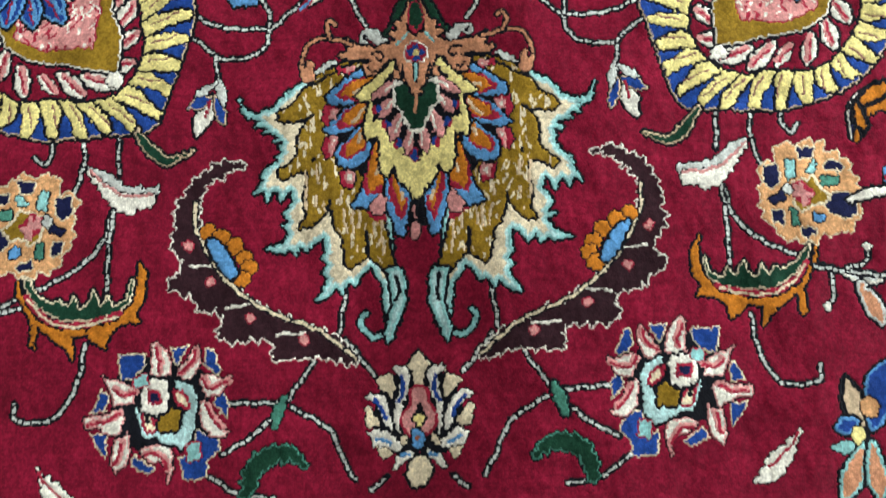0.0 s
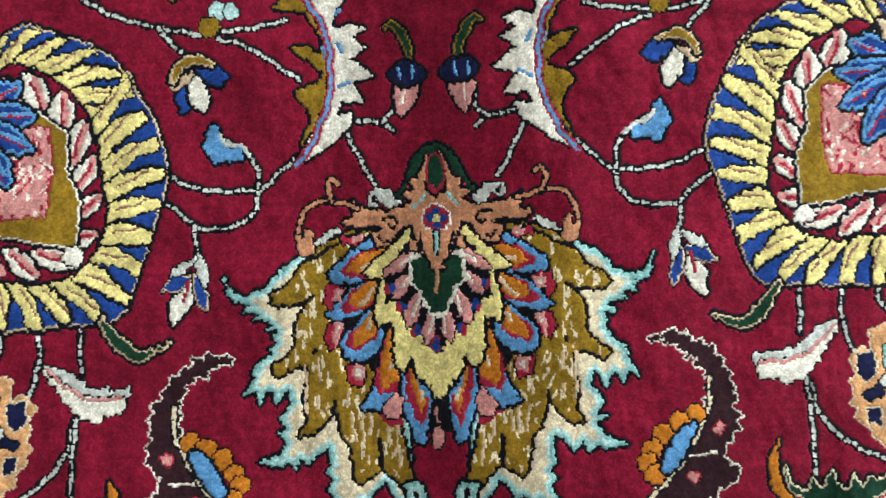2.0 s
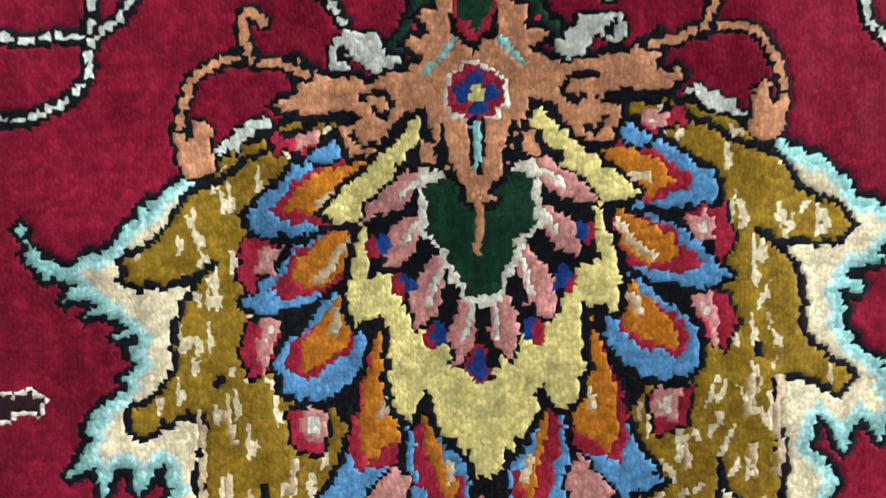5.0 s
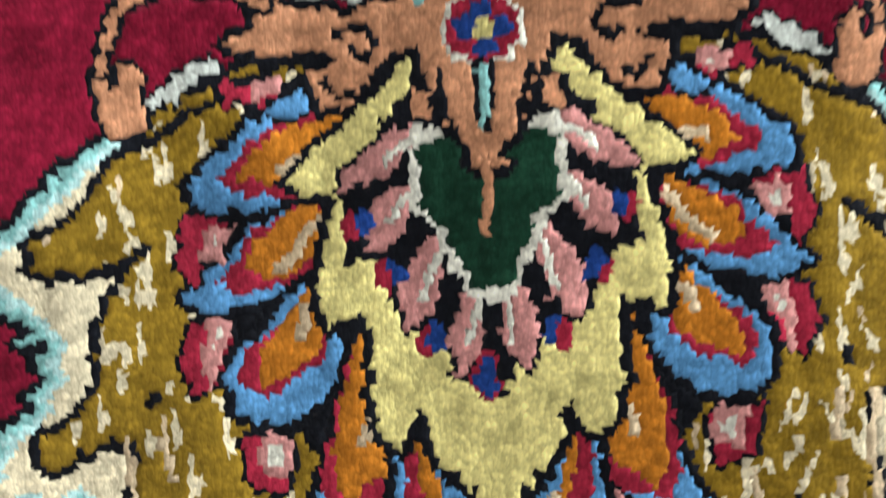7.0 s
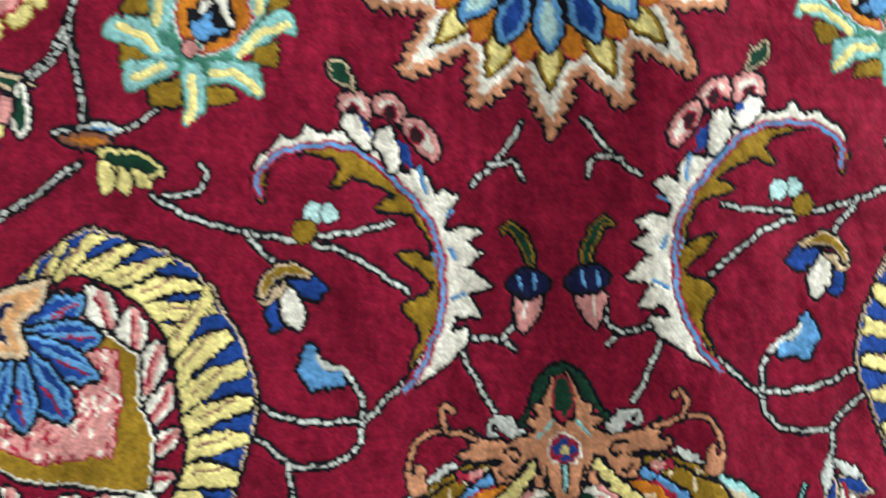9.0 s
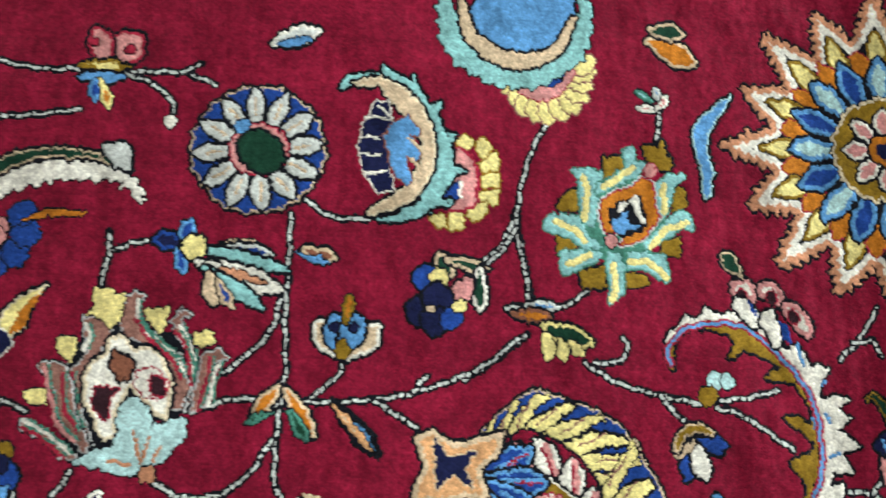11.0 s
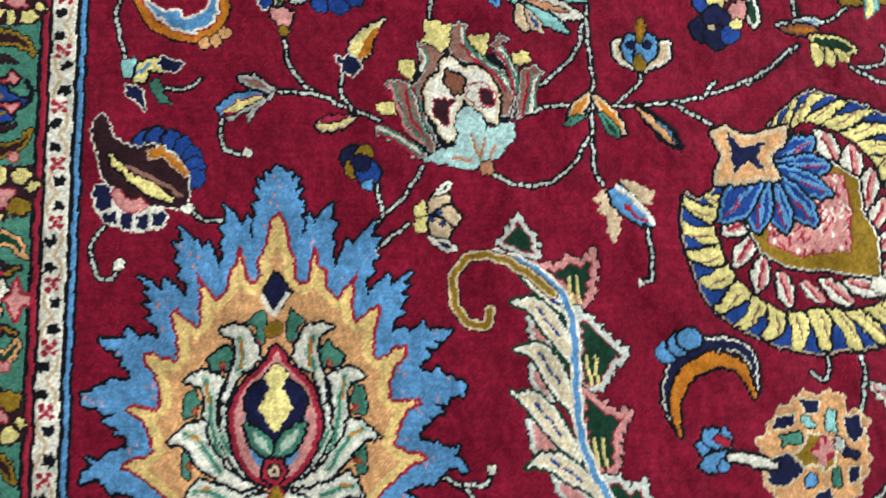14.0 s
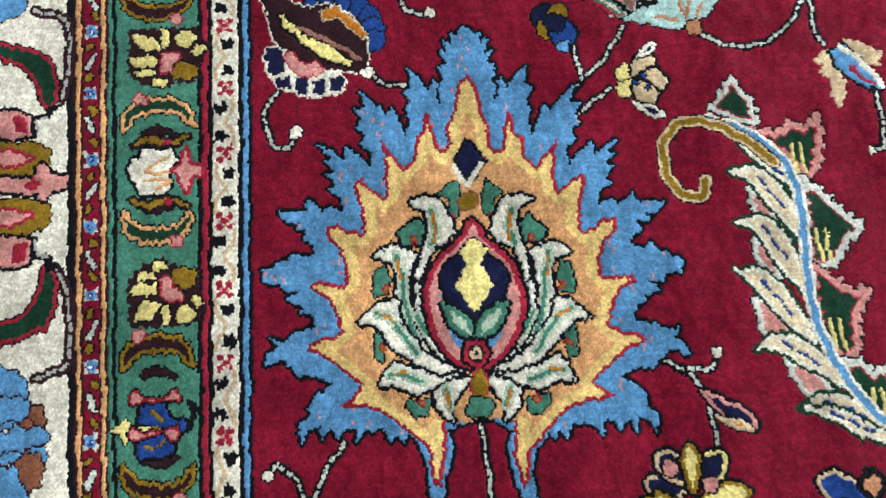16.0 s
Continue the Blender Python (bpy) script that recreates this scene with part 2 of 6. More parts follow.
def flecks(outline, on, colour, count, tall=3, drift=0, wide=1):
    """Short strokes of another dye inside one colour."""
    window, m = inside(place(np.asarray(outline, float)))
    if window is None:
        return
    d, o = dye[window], owner[window]
    ys, xs = np.nonzero(m & (d == on))
    for k in range(min(count, len(ys))):
        i = dice.randrange(len(ys))
        y, x, s = ys[i], xs[i], dice.choice((-1, 0, 0, 1)) * drift
        for j in range(dice.randint(2, tall)):
            yy, xx = y + j, x + (j * s) // 2
            for xw in range(xx, xx + (wide if 0 < j < 4 else 1)):
                if 0 <= yy < d.shape[0] and 0 <= xw < d.shape[1] and d[yy, xw] == on:
                    d[yy, xw] = colour


def daisy(at, r, hub, n, a, b, turn=0.0, squash=1.0):
    """A round flower of n petals in dye a with dye b between them."""
    oval(at, r, r * squash, 0, (0, CREAM), (1, b), barbs=(2 * math.pi * r / n / 2, r * 0.06), name="ground")
    for k in range(n):
        w = 2 * math.pi * k / n + turn
        c, s = math.cos(w), math.sin(w) * squash
        petal((at[0] + hub * 0.8 * c, at[1] + hub * 0.8 * s), (at[0] + r * 0.98 * c, at[1] + r * 0.98 * s), 2.4 * r / n / (r - hub * 0.8) * 1.35, a, belly=0.62)


def sym(pts, *layers, smooth=True, **how):
    """Half an outline that meets the carpet's axis, and its turned-over half, as one patch."""
    p = np.asarray(pts, float)
    p = curve(p) if smooth else p
    q = np.stack([-1.02 * p[:, 0], p[:, 1] - 0.072 * p[:, 0]], 1)
    shape(np.vstack([p, q[::-1]]), *layers, smooth=False, **how)


def halves(draw):
    """Draw once on each side of the axis, within the same motif."""
    global side
    for side in (1, -1):
        draw()
    side = 1


# ---- border ----
def edge_x(x, y):
    """The border's lines lean a little, more towards the outside."""
    return x - (0.012 + 0.00028 * (-1010 - x)) * (y + 60)


def stripe(a, b, colour, name, label=""):
    who = piece(name, label)
    ys = Y0 + (np.arange(NY) + 0.5) * KNOT
    xs = X0 + (np.arange(NX) + 0.5) * KNOT
    wob = 0.5 * np.sin(ys / 11.0) + 0.4 * np.sin(ys / 4.3)
    m = (xs[None] >= (edge_x(a, ys) + wob)[:, None]) & (xs[None] < (edge_x(b, ys) + wob)[:, None])
    dye[m], owner[m] = colour, who
    return who


current = 0
stripe(-1290, -1146, IVORY, "main_border", "ivory ground of the wide outer border")
stripe(-1146, -1141, INK, "border_line")
red_guard = stripe(-1141, -1113, RED, "red_guard_border", "narrow crimson guard border with blue stars")
for a, b, c in ((-1141, -1139, BROWN), (-1139, -1135.5, GOLD), (-1135.5, -1133.5, BROWN), (-1121.5, -1119.8, BROWN), (-1119.8, -1116.2, GOLD), (-1116.2, -1114, BROWN), (-1114, -1110.8, SEA), (-1110.8, -1107.5, INK)):
    stripe(a, b, c, "border_line")
green_border = stripe(-1107.5, -1044, SEA, "green_border", "sea-green border of flowers and curled leaves")
for a, b, c in ((-1044, -1040.5, INK), (-1040.5, -1036, ROSE), (-1036, -1032.5, INK)):
    stripe(a, b, c, "border_line")
pale_guard = stripe(-1032.5, -1012.5, IVORY, "cream_guard_border", "narrow cream guard border with red diamonds")
for a, b, c in ((-1012.5, -1008.5, INK), (-1008.5, -1004.5, SKY), (-1004.5, -1001.5, INK)):
    stripe(a, b, c, "border_line")


def along(x, y):
    return np.array((edge_x(x, y), y))


def small_star(x, y):
    for w in range(4):
        c, s = math.cos(w * math.pi / 2 + 0.78), math.sin(w * math.pi / 2 + 0.78)
        dot(along(x + 5 * c, y + 5 * s), 2.0, GREY, edge=None)
    dot(along(x, y), 4.6, SKY, edge=None)
    dot(along(x, y), 2.2, ROYAL, edge=None)
    dot(along(x, y), 0.9, IVORY, edge=None)


for k in range(-9, 13):
    y = -1 + 54.8 * k
    current = red_guard
    small_star(-1127.5, y)
    flip_ = 1 if k % 2 else -1
    band([along(-1130.5, y + 28 - 7 * flip_), along(-1127.5, y + 28), along(-1124, y + 28 + 7 * flip_)], 5, GREY, start=0.6, end=0.5)
    oval(along(-1127 - 2 * flip_, y + 14), 4.0, 2.6, 60 * flip_, OLIVE, edge=INK)
    oval(along(-1127 + 2 * flip_, y - 14), 4.0, 2.6, -60 * flip_, OLIVE, edge=INK)
    current = pale_guard
    for d in ((0, 0), (4, 4), (4, -4), (-4, 4), (-4, -4)):
        dot(along(-1023 + d[0], y + d[1]), 2.7, ROSE, edge=None)
    for d in ((0, 3), (0, -3), (3, 0), (-3, 0)):
        dot(along(-1023 + d[0], y + d[1]), 1.2, PINK, edge=None)
    for s, x in ((1, -1023 + 3 * flip_), (-1, -1023 - 3 * flip_)):
        shape([along(x - 6, y + 11 * s), along(x - 1, y + 13 * s), along(x + 1, y + 10 * s), along(x + 6, y + 14 * s), along(x + 3, y + 20 * s), along(x - 4, y + 21 * s)], INK, edge=None, smooth=False)
        line([along(-1023 - 7 * flip_ * s, y + 8 * s), along(-1023 - 6 * flip_ * s, y + 17 * s), along(-1023, y + 27 * s)], 1.1, CREAM)


def border_leaf(y, colour, line_colour, up):
    band([along(-1103, y - 13 * up), along(-1095, y + 3 * up), along(-1075, y + 9 * up), along(-1056, y + 4 * up), along(-1047, y - 12 * up)], 13, (0, line_colour), (2, colour), start=0.3, end=0.2, barbs=(8, 2.5), name="leaf")
    band([along(-1090, y - 16 * up), along(-1074, y - 12 * up), along(-1060, y - 18 * up)], 6, BROWN, start=0.4, end=0.3, name="leaf")
    dot(along(-1090 if up > 0 else -1060, y + 14 * up), 4.5, PINK, edge=ROSE)


def at(pts, y, s=1):
    """Points beside the border, up or down from y."""
    return [along(a, y + s * b) for a, b in pts]


def border_flower(y, s):
    shape(at([(-1098, 25), (-1077, 26), (-1046, 25), (-1037, 10), (-1044, 0), (-1044, -19), (-1066, -21), (-1073, -26), (-1083, -23), (-1094, -17), (-1099, -2), (-1096, 7)], y, s), BROWN, edge=None, smooth=False, barbs=(8, 3))
    for p in ([(-1095, 22), (-1080, 21), (-1072, 10), (-1086, 6), (-1092, 14)], [(-1072, 27), (-1066, 24), (-1067, 11), (-1072, 11)], [(-1062, 22), (-1051, 25), (-1045, 18), (-1052, 10), (-1060, 13)], [(-1050, 5), (-1045, 13), (-1038, 10), (-1046, 2)], [(-1098, 1), (-1076, 2), (-1077, -8), (-1093, -8)], [(-1092, -10), (-1077, -11), (-1079, -16), (-1092, -15)], [(-1080, -17), (-1067, -18), (-1072, -25), (-1080, -23)]):
        shape(at(p, y, s), YELLOW, edge=INK, smooth=False, thin=True, name="petal")
    shape(at([(-1066, -9), (-1057, -3), (-1046, -6), (-1045, -18), (-1063, -19)], y, s), OLIVE, edge=INK, smooth=False, thin=True, name="petal")
    shape(at([(-1073, 2), (-1066, 7), (-1056, 6), (-1059, -1), (-1065, -4), (-1065, -12), (-1073, -11)], y, s), PINK, edge=ROSE, smooth=False, name="eye")


def border_lotus(y):
    for s in (1, -1):
        band(at([(-1097, 21), (-1083, 27), (-1066, 24), (-1050, 30)], y, s), 8, (0, BROWN), (1, OLIVE), start=0.5, end=0.5, edge=INK, thin=True, name="leaf")
        oval(along(-1068, y + 25 * s), 4, 3, 0, ROSE, edge=None)
    shape(at([(-1100, 3), (-1096, 11), (-1090, 10), (-1088, 19), (-1066, 19), (-1061, 9), (-1066, 2), (-1065, -12), (-1070, -19), (-1088, -18), (-1095, -6)], y), IVORY, smooth=False, name="petal")
    for p in ([(-1084, 3), (-1068, 12)], [(-1085, -1), (-1066, 0)], [(-1086, -6), (-1066, -7)], [(-1076, -14), (-1066, -10)]):
        line(at(p, y), 0.9, GOLD)
    shape(at([(-1067, 1), (-1060, 6), (-1059, 16), (-1053, 21), (-1049, 7), (-1040, 6), (-1040, -5), (-1048, -6), (-1050, -17), (-1056, -20), (-1059, -7)], y), (0, ROSE), (2, PINK), edge=None, smooth=False, name="petal")


def border_bud(y):
    shape(at([(-1089, 8), (-1071, 10), (-1067, -1), (-1062, -3), (-1049, -9), (-1061, -15), (-1065, -27), (-1089, -31), (-1094, -15), (-1091, -2)], y), ROYAL, smooth=False, name="petal")
    for p in ([(-1079, 3), (-1073, -4)], [(-1086, -22), (-1081, -25)], [(-1076, -22), (-1070, -18)], [(-1080, -10), (-1070, -10)]):
        line(at(p, y), 1.0, OLIVE)
    shape(at([(-1114, -9), (-1105, -6), (-1102, 0), (-1097, -7), (-1082, -7), (-1082, -12), (-1097, -13), (-1102, -20), (-1106, -12)], y), YELLOW, smooth=False, name="petal")
    for s in (1, -1):
        shape(at([(-1100, 13), (-1094, 20), (-1088, 15), (-1072, 12), (-1065, 20), (-1058, 14), (-1059, 8), (-1071, 10), (-1088, 10), (-1096, 7)], y, s), (0, ROSE), (1, PINK), edge=INK, smooth=False, name="petal")
        band(at([(-1053, 12), (-1047, -3), (-1051, -11)], y, s), 5, INK, start=0.6, end=0.5, edge=None)


for k in range(-2, 3):
    current = green_border
    y = -203 + 381 * k
    border_bud(y)
    border_leaf(y + 46, BROWN, OLIVE, 1)
    border_flower(y + 93, -1)
    border_leaf(y + 146, GREEN, GOLD, -1)
    border_lotus(y + 189)
    border_leaf(y + 236, GREEN, GOLD, 1)
    border_flower(y + 285, 1)
    border_leaf(y + 334, BROWN, OLIVE, -1)

# flowers of the wide border
current = PARTS.index(next(p for p in PARTS if p[0] == "main_border"))
for y in (-22, 389, -421):
    for s in (1, -1):
        trail = [(-1172, 150), (-1154, 145), (-1147, 139), (-1144, 124), (-1145, 99), (-1149, 77), (-1156, 66)]
        line(at(trail, y, s), 3.0, BROWN)
        line(at(trail, y, s), 0.9, ASH, dash=(7, 3))
        shape(at([(-1216, 127), (-1185, 120), (-1162, 111), (-1154, 92), (-1155, 68), (-1166, 65), (-1170, 88), (-1182, 104), (-1216, 110)], y, s), (0, ROSE), (2, GREEN), smooth=False, barbs=(9, 2), name="leaf")
        line(at([(-1172, 42), (-1171, 56), (-1161, 58), (-1161, 64), (-1156, 65)], y, s), 1.8, INK)
        line(at([(-1170, 44), (-1170, 55), (-1162, 56)], y, s), 0.7, ASH)
        shape(at([(-1216, 65), (-1187, 64), (-1175, 60), (-1175, 42), (-1190, 40), (-1216, 42)], y, s), (0, PINK), smooth=False, name="petal")
        shape(at([(-1189, 60), (-1179, 58), (-1176, 43), (-1187, 46)], y, s), ROSE, edge=None, smooth=False)
        shape(at([(-1225, 38), (-1172, 36), (-1159, 30), (-1162, 14), (-1176, 10), (-1225, 13)], y, s), (0, OLIVE), smooth=False, barbs=(10, 2), name="leaf")
        shape(at([(-1225, 32), (-1186, 31), (-1171, 23), (-1186, 17), (-1225, 20)], y, s), (0, ROSE), (2, PINK), edge=None, smooth=False, barbs=(9, 3))
        for p, c in (([(-1216, 180), (-1189, 186), (-1177, 178), (-1180, 150), (-1199, 142), (-1216, 142)], SKY), ([(-1185, 191), (-1171, 194), (-1163, 183), (-1171, 169), (-1182, 173)], RUST), ([(-1215, 211), (-1191, 208), (-1187, 215), (-1162, 211), (-1162, 203), (-1185, 197), (-1215, 198)], SKY), ([(-1182, 222), (-1174, 221), (-1172, 212), (-1179, 210)], RUST), ([(-1215, 235), (-1176, 234), (-1175, 223), (-1185, 219), (-1216, 218)], SKY)):
            shape(at(p, y, s), c, edge=BROWN, smooth=False, barbs=(10, 3), name="petal")
    shape(at([(-1225, 9), (-1172, 7), (-1170, 16), (-1163, 19), (-1159, 9), (-1147, 6), (-1147, -2), (-1160, -5), (-1165, -13), (-1172, -6), (-1225, 0)], y), (0, PINK), smooth=False, name="petal")
    shape(at([(-1181, 2), (-1173, 8), (-1165, 2), (-1173, -4)], y), ROSE, edge=None, smooth=False)


# ---- vines ----
@motif("vine", "pale twining stem between dark threads")
def _():
    stem([(-216, 38), (-191, 27), (-167, 24), (-142, 25)])
    stem([(-111, 51), (-133, 30), (-141, 21), (-144, 8), (-158, -3), (-185, -6), (-200, 4), (-218, 18)])
    stem([(-141, 27), (-143, 45), (-154, 57), (-169, 66)])
    stem([(-193, -3), (-190, -18), (-191, -33)])
    stem([(-73, 76), (-62, 52), (-49, 28)])
    stem([(-69, 80), (-42, 77), (-33, 70)])
    stem([(-42, 77), (-33, 87), (-31, 97)])
    stem([(-386, 170), (-364, 184), (-334, 207)])
    stem([(-285, 184), (-257, 168), (-222, 158), (-187, 151)])
    stem([(-222, 158), (-199, 133)])
    stem([(-276, 184), (-255, 186), (-247, 198), (-252, 206)])
    stem([(-177, 153), (-147, 156), (-119, 162)])
    stem([(-173, 148), (-148, 140), (-108, 113)])
    stem([(-60, 189), (-41, 207), (-22, 234)])
    stem([(-47, 203), (-29, 205), (-23, 192)])
    stem([(-340, 324), (-341, 300), (-334, 263), (-330, 241)])
    stem([(-369, 271), (-354, 285), (-343, 312)])


@motif("vine", "pale twining stem below the round palmettes")
def _():
    stem([(-345, -80), (-344, -97), (-352, -108), (-360, -101)])
    stem([(-315, -80), (-314, -108), (-322, -137)])
    stem([(-282, -81), (-281, -119)])
    stem([(-286, -154), (-294, -183), (-319, -209), (-360, -230), (-385, -242)])
    stem([(-284, -154), (-288, -194), (-288, -230)])
    stem([(-306, -277), (-312, -313), (-331, -343), (-364, -345), (-368, -330)])
    stem([(-173, -332), (-129, -332)])
    stem([(-96, -295), (-116, -323), (-129, -340), (-154, -363), (-180, -378)])
    stem([(-116, -337), (-83, -356), (-70, -382), (-59, -402)])
    stem([(-73, -269), (-70, -248), (-67, -230)])
    stem([(-67, -275), (-41, -308)])
    stem([(-189, -397), (-164, -413), (-133, -417)])
    stem([(-44, -412), (-29, -400)])
    petal((-134, -356), (-121, -323), 0.3, (0, SEA), edge=INK)


@motif("vine", "pale branching stem between small flowers", False)
def _():
    stem([(-895, 447), (-891, 406), (-901, 384)])
    stem([(-885, 453), (-849, 419), (-807, 390), (-769, 387), (-716, 394)])
    stem([(-821, 454), (-791, 438), (-753, 430), (-721, 431)])
    stem([(-683, 429), (-634, 430), (-604, 420)])
    stem([(-634, 430), (-617, 439)])
    stem([(-683, 428), (-656, 418), (-638, 400), (-641, 385)], knob=5)
    stem([(-962, 375), (-984, 395), (-986, 421), (-971, 435), (-954, 421)], knob=3)
    stem([(-973, 282), (-980, 256), (-974, 224), (-968, 203)])
    stem([(-823, 232), (-821, 206), (-810, 185), (-793, 169)])
    stem([(-835, 174), (-793, 169), (-770, 158), (-736, 143)])
    stem([(-770, 188), (-770, 168), (-760, 153)])
    stem([(-666, 279), (-682, 269), (-686, 245)])
    stem([(-681, 269), (-684, 288)])
    stem([(-666, 280), (-648, 281)])
    stem([(-535, 307), (-535, 262), (-536, 219), (-534, 176), (-538, 136), (-539, 90), (-532, 75)])
    stem([(-540, 235), (-550, 204), (-583, 174)])
    stem([(-600, 145), (-574, 153), (-549, 151), (-539, 148)])
    stem([(-543, 121), (-558, 96), (-584, 78), (-614, 78), (-636, 91)])
    stem([(-515, 152), (-490, 174), (-488, 187)])
    stem([(-523, 151), (-487, 151), (-456, 154), (-424, 160), (-374, 179), (-341, 204)])
    stem([(-429, 160), (-417, 173)])
    stem([(-461, 152), (-425, 130)])
    stem([(-523, 320), (-500, 305), (-468, 304)])
    stem([(-316, 391), (-328, 368), (-338, 333), (-342, 298), (-334, 259), (-332, 236)])
    stem([(-342, 298), (-359, 274), (-371, 266)])
    stem([(-303, 230), (-281, 245)])
    stem([(-210, 412), (-215, 381)])
    stem([(-495, 34), (-493, 11), (-495, -13), (-505, -16)], knob=3)
    stem([(-697, 97), (-717, 67), (-735, 51), (-752, 26)])
    stem([(-739, 80), (-735, 53)])
    stem([(-713, 43), (-742, 21)])
    stem([(-880, 146), (-880, 124), (-867, 114), (-857, 115)], knob=4)
    stem([(-938, 179), (-913, 178), (-900, 187)])
    stem([(-909, 66), (-894, 53), (-875, 53)])
    stem([(-981, 49), (-992, 35), (-987, 8), (-974, 2), (-968, 15)], knob=5)
    stem([(-709, -169), (-680, -181), (-660, -200), (-653, -243)])
    stem([(-678, -182), (-654, -184), (-647, -172)], knob=4)
    stem([(-452, -255), (-414, -252), (-368, -244)])
    stem([(-403, -246), (-413, -235), (-411, -226)], knob=4)
    stem([(-829, -220), (-826, -247), (-824, -272)])
    stem([(-932, -229), (-945, -246), (-955, -267)])
    stem([(-962, -267), (-970, -251), (-982, -243), (-989, -249)], knob=4)


# ---- the palmette on the axis ----
@motif("palmette", "large olive palmette with aqua serrated rim and flame petals", False)
def _():
    crest = [(0, -4), (-67, -10), (-105, -26), (-122, -37), (-132, -46), (-136, -54), (-145, -56), (-153, -59), (-160, -57), (-165, -52), (-169, -42), (-168, -51), (-164, -61), (-155, -64), (-150, -66), (-154, -72), (-146, -71), (-142, -74), (-147, -78), (-136, -79), (-131, -82), (-139, -87), (-135, -89), (-129, -85), (-128, -90), (-132, -93), (-129, -97), (-135, -103), (-132, -106), (-139, -111), (-147, -114), (-142, -116), (-148, -120), (-146, -125), (-157, -142), (-147, -135), (-145, -134), (-142, -146), (-138, -136), (-133, -134), (-128, -146), (-123, -137), (-119, -132), (-118, -139), (-115, -144)]
    hem = [(-119, -147), (-126, -157), (-120, -166), (-129, -168), (-121, -173), (-126, -184), (-144, -191), (-125, -194), (-120, -189), (-114, -197), (-110, -188), (-103, -194), (-96, -185), (-87, -178)]
    toe = [(-87, -179), (-86, -195), (-89, -201), (-84, -206), (-89, -213), (-83, -218), (-87, -226), (-96, -240), (-87, -239), (-76, -227), (-70, -234), (-65, -223), (-57, -225), (-53, -215), (-43, -209), (-38, -221), (-33, -226), (-33, -237), (-30, -252), (-28, -262), (-17, -263), (-15, -233), (-18, -221), (-23, -203), (-24, -185), (-25, -165), (-29, -157), (0, -159)]
    sym(crest + hem + toe, (0, AQUA), (2, PALE), (4, LINEN), smooth=False, name="rim")
    leaf_top = [(-1, -10), (-67, -10), (-91, -21), (-99, -28), (-105, -34), (-110, -37), (-113, -46), (-123, -54), (-130, -58), (-133, -64), (-129, -68), (-114, -66), (-108, -66), (-102, -63), (-107, -71), (-112, -77), (-114, -90), (-113, -96), (-118, -107), (-125, -112), (-132, -114), (-131, -122), (-125, -123), (-116, -116), (-105, -114), (-102, -120), (-104, -132), (-104, -147)]
    leaf_low = [(-106, -134), (-106, -150), (-103, -162), (-110, -167), (-110, -171), (-99, -169), (-89, -158), (-83, -146), (-80, -158), (-77, -170), (-70, -179), (-67, -191)]
    leaf_toe = [(-73, -180), (-68, -191), (-66, -208), (-60, -208), (-48, -197), (-46, -180), (-44, -199), (-37, -205), (-27, -217), (-20, -220), (-21, -207), (-25, -194), (-29, -177), (-32, -165), (-32, -152), (1, -154)]
    leaf = leaf_top + leaf_low + leaf_toe
    sym(leaf, OLIVE, smooth=False, name="leaf")
    whole = np.vstack([leaf, [(-1.02 * x, y - 0.072 * x) for x, y in leaf[::-1]]])
    flecks(whole, OLIVE, LINEN, 290, 9, 1, wide=2)
    flecks(whole, OLIVE, CREAM, 60, 5, 1)

    def lobes():
        line([(-110, -68), (-105, -65), (-99, -62)], 1.2, INK)
        line([(-98, -103), (-99, -106)], 1.2, INK)
        line([(-84, -153), (-83, -145)], 1.2, INK)
        line([(-47, -195), (-48, -175)], 1.2, INK)
        for a, b in ([(-105, -116), (-105, -152)], [(-70, -154), (-66, -174)], [(-61, -154), (-60, -175)], [(-55, -154), (-55, -171)], [(-40, -165), (-41, -175)], [(-34, -163), (-32, -196)], [(-95, -116), (-94, -127)], [(-95, -140), (-96, -150)], [(-71, -136), (-73, -146)]):
            line([a, b], 0.9, CREAM)
        line([(-104, -34), (-77, -18), (-59, -9)], 1.0, INK)
        curl = [(-24, -265), (-32, -271), (-43, -273), (-51, -266), (-53, -257), (-49, -252)]
        line(curl, 2.9, INK)
        line(curl, 1.5, AQUA)
        shape([(-30, -210), (-26, -230), (-23, -243), (-28, -258), (-31, -268), (-27, -280), (-20, -264), (-11, -243), (-11, -218), (-17, -208)], (0, AQUA), (2, PALE), smooth=False, name="scroll")
        line([(-20, -216), (-18, -229), (-20, -240)], 1.2, INK)
    halves(lobes)
    sym([(-1, -12), (-56, -14), (-67, -29), (-86, -46), (-84, -78), (-75, -107), (-59, -113), (-44, -134), (-29, -147)] + [(-15, -164), (-3, -172)], INK, edge=None, name="ground")

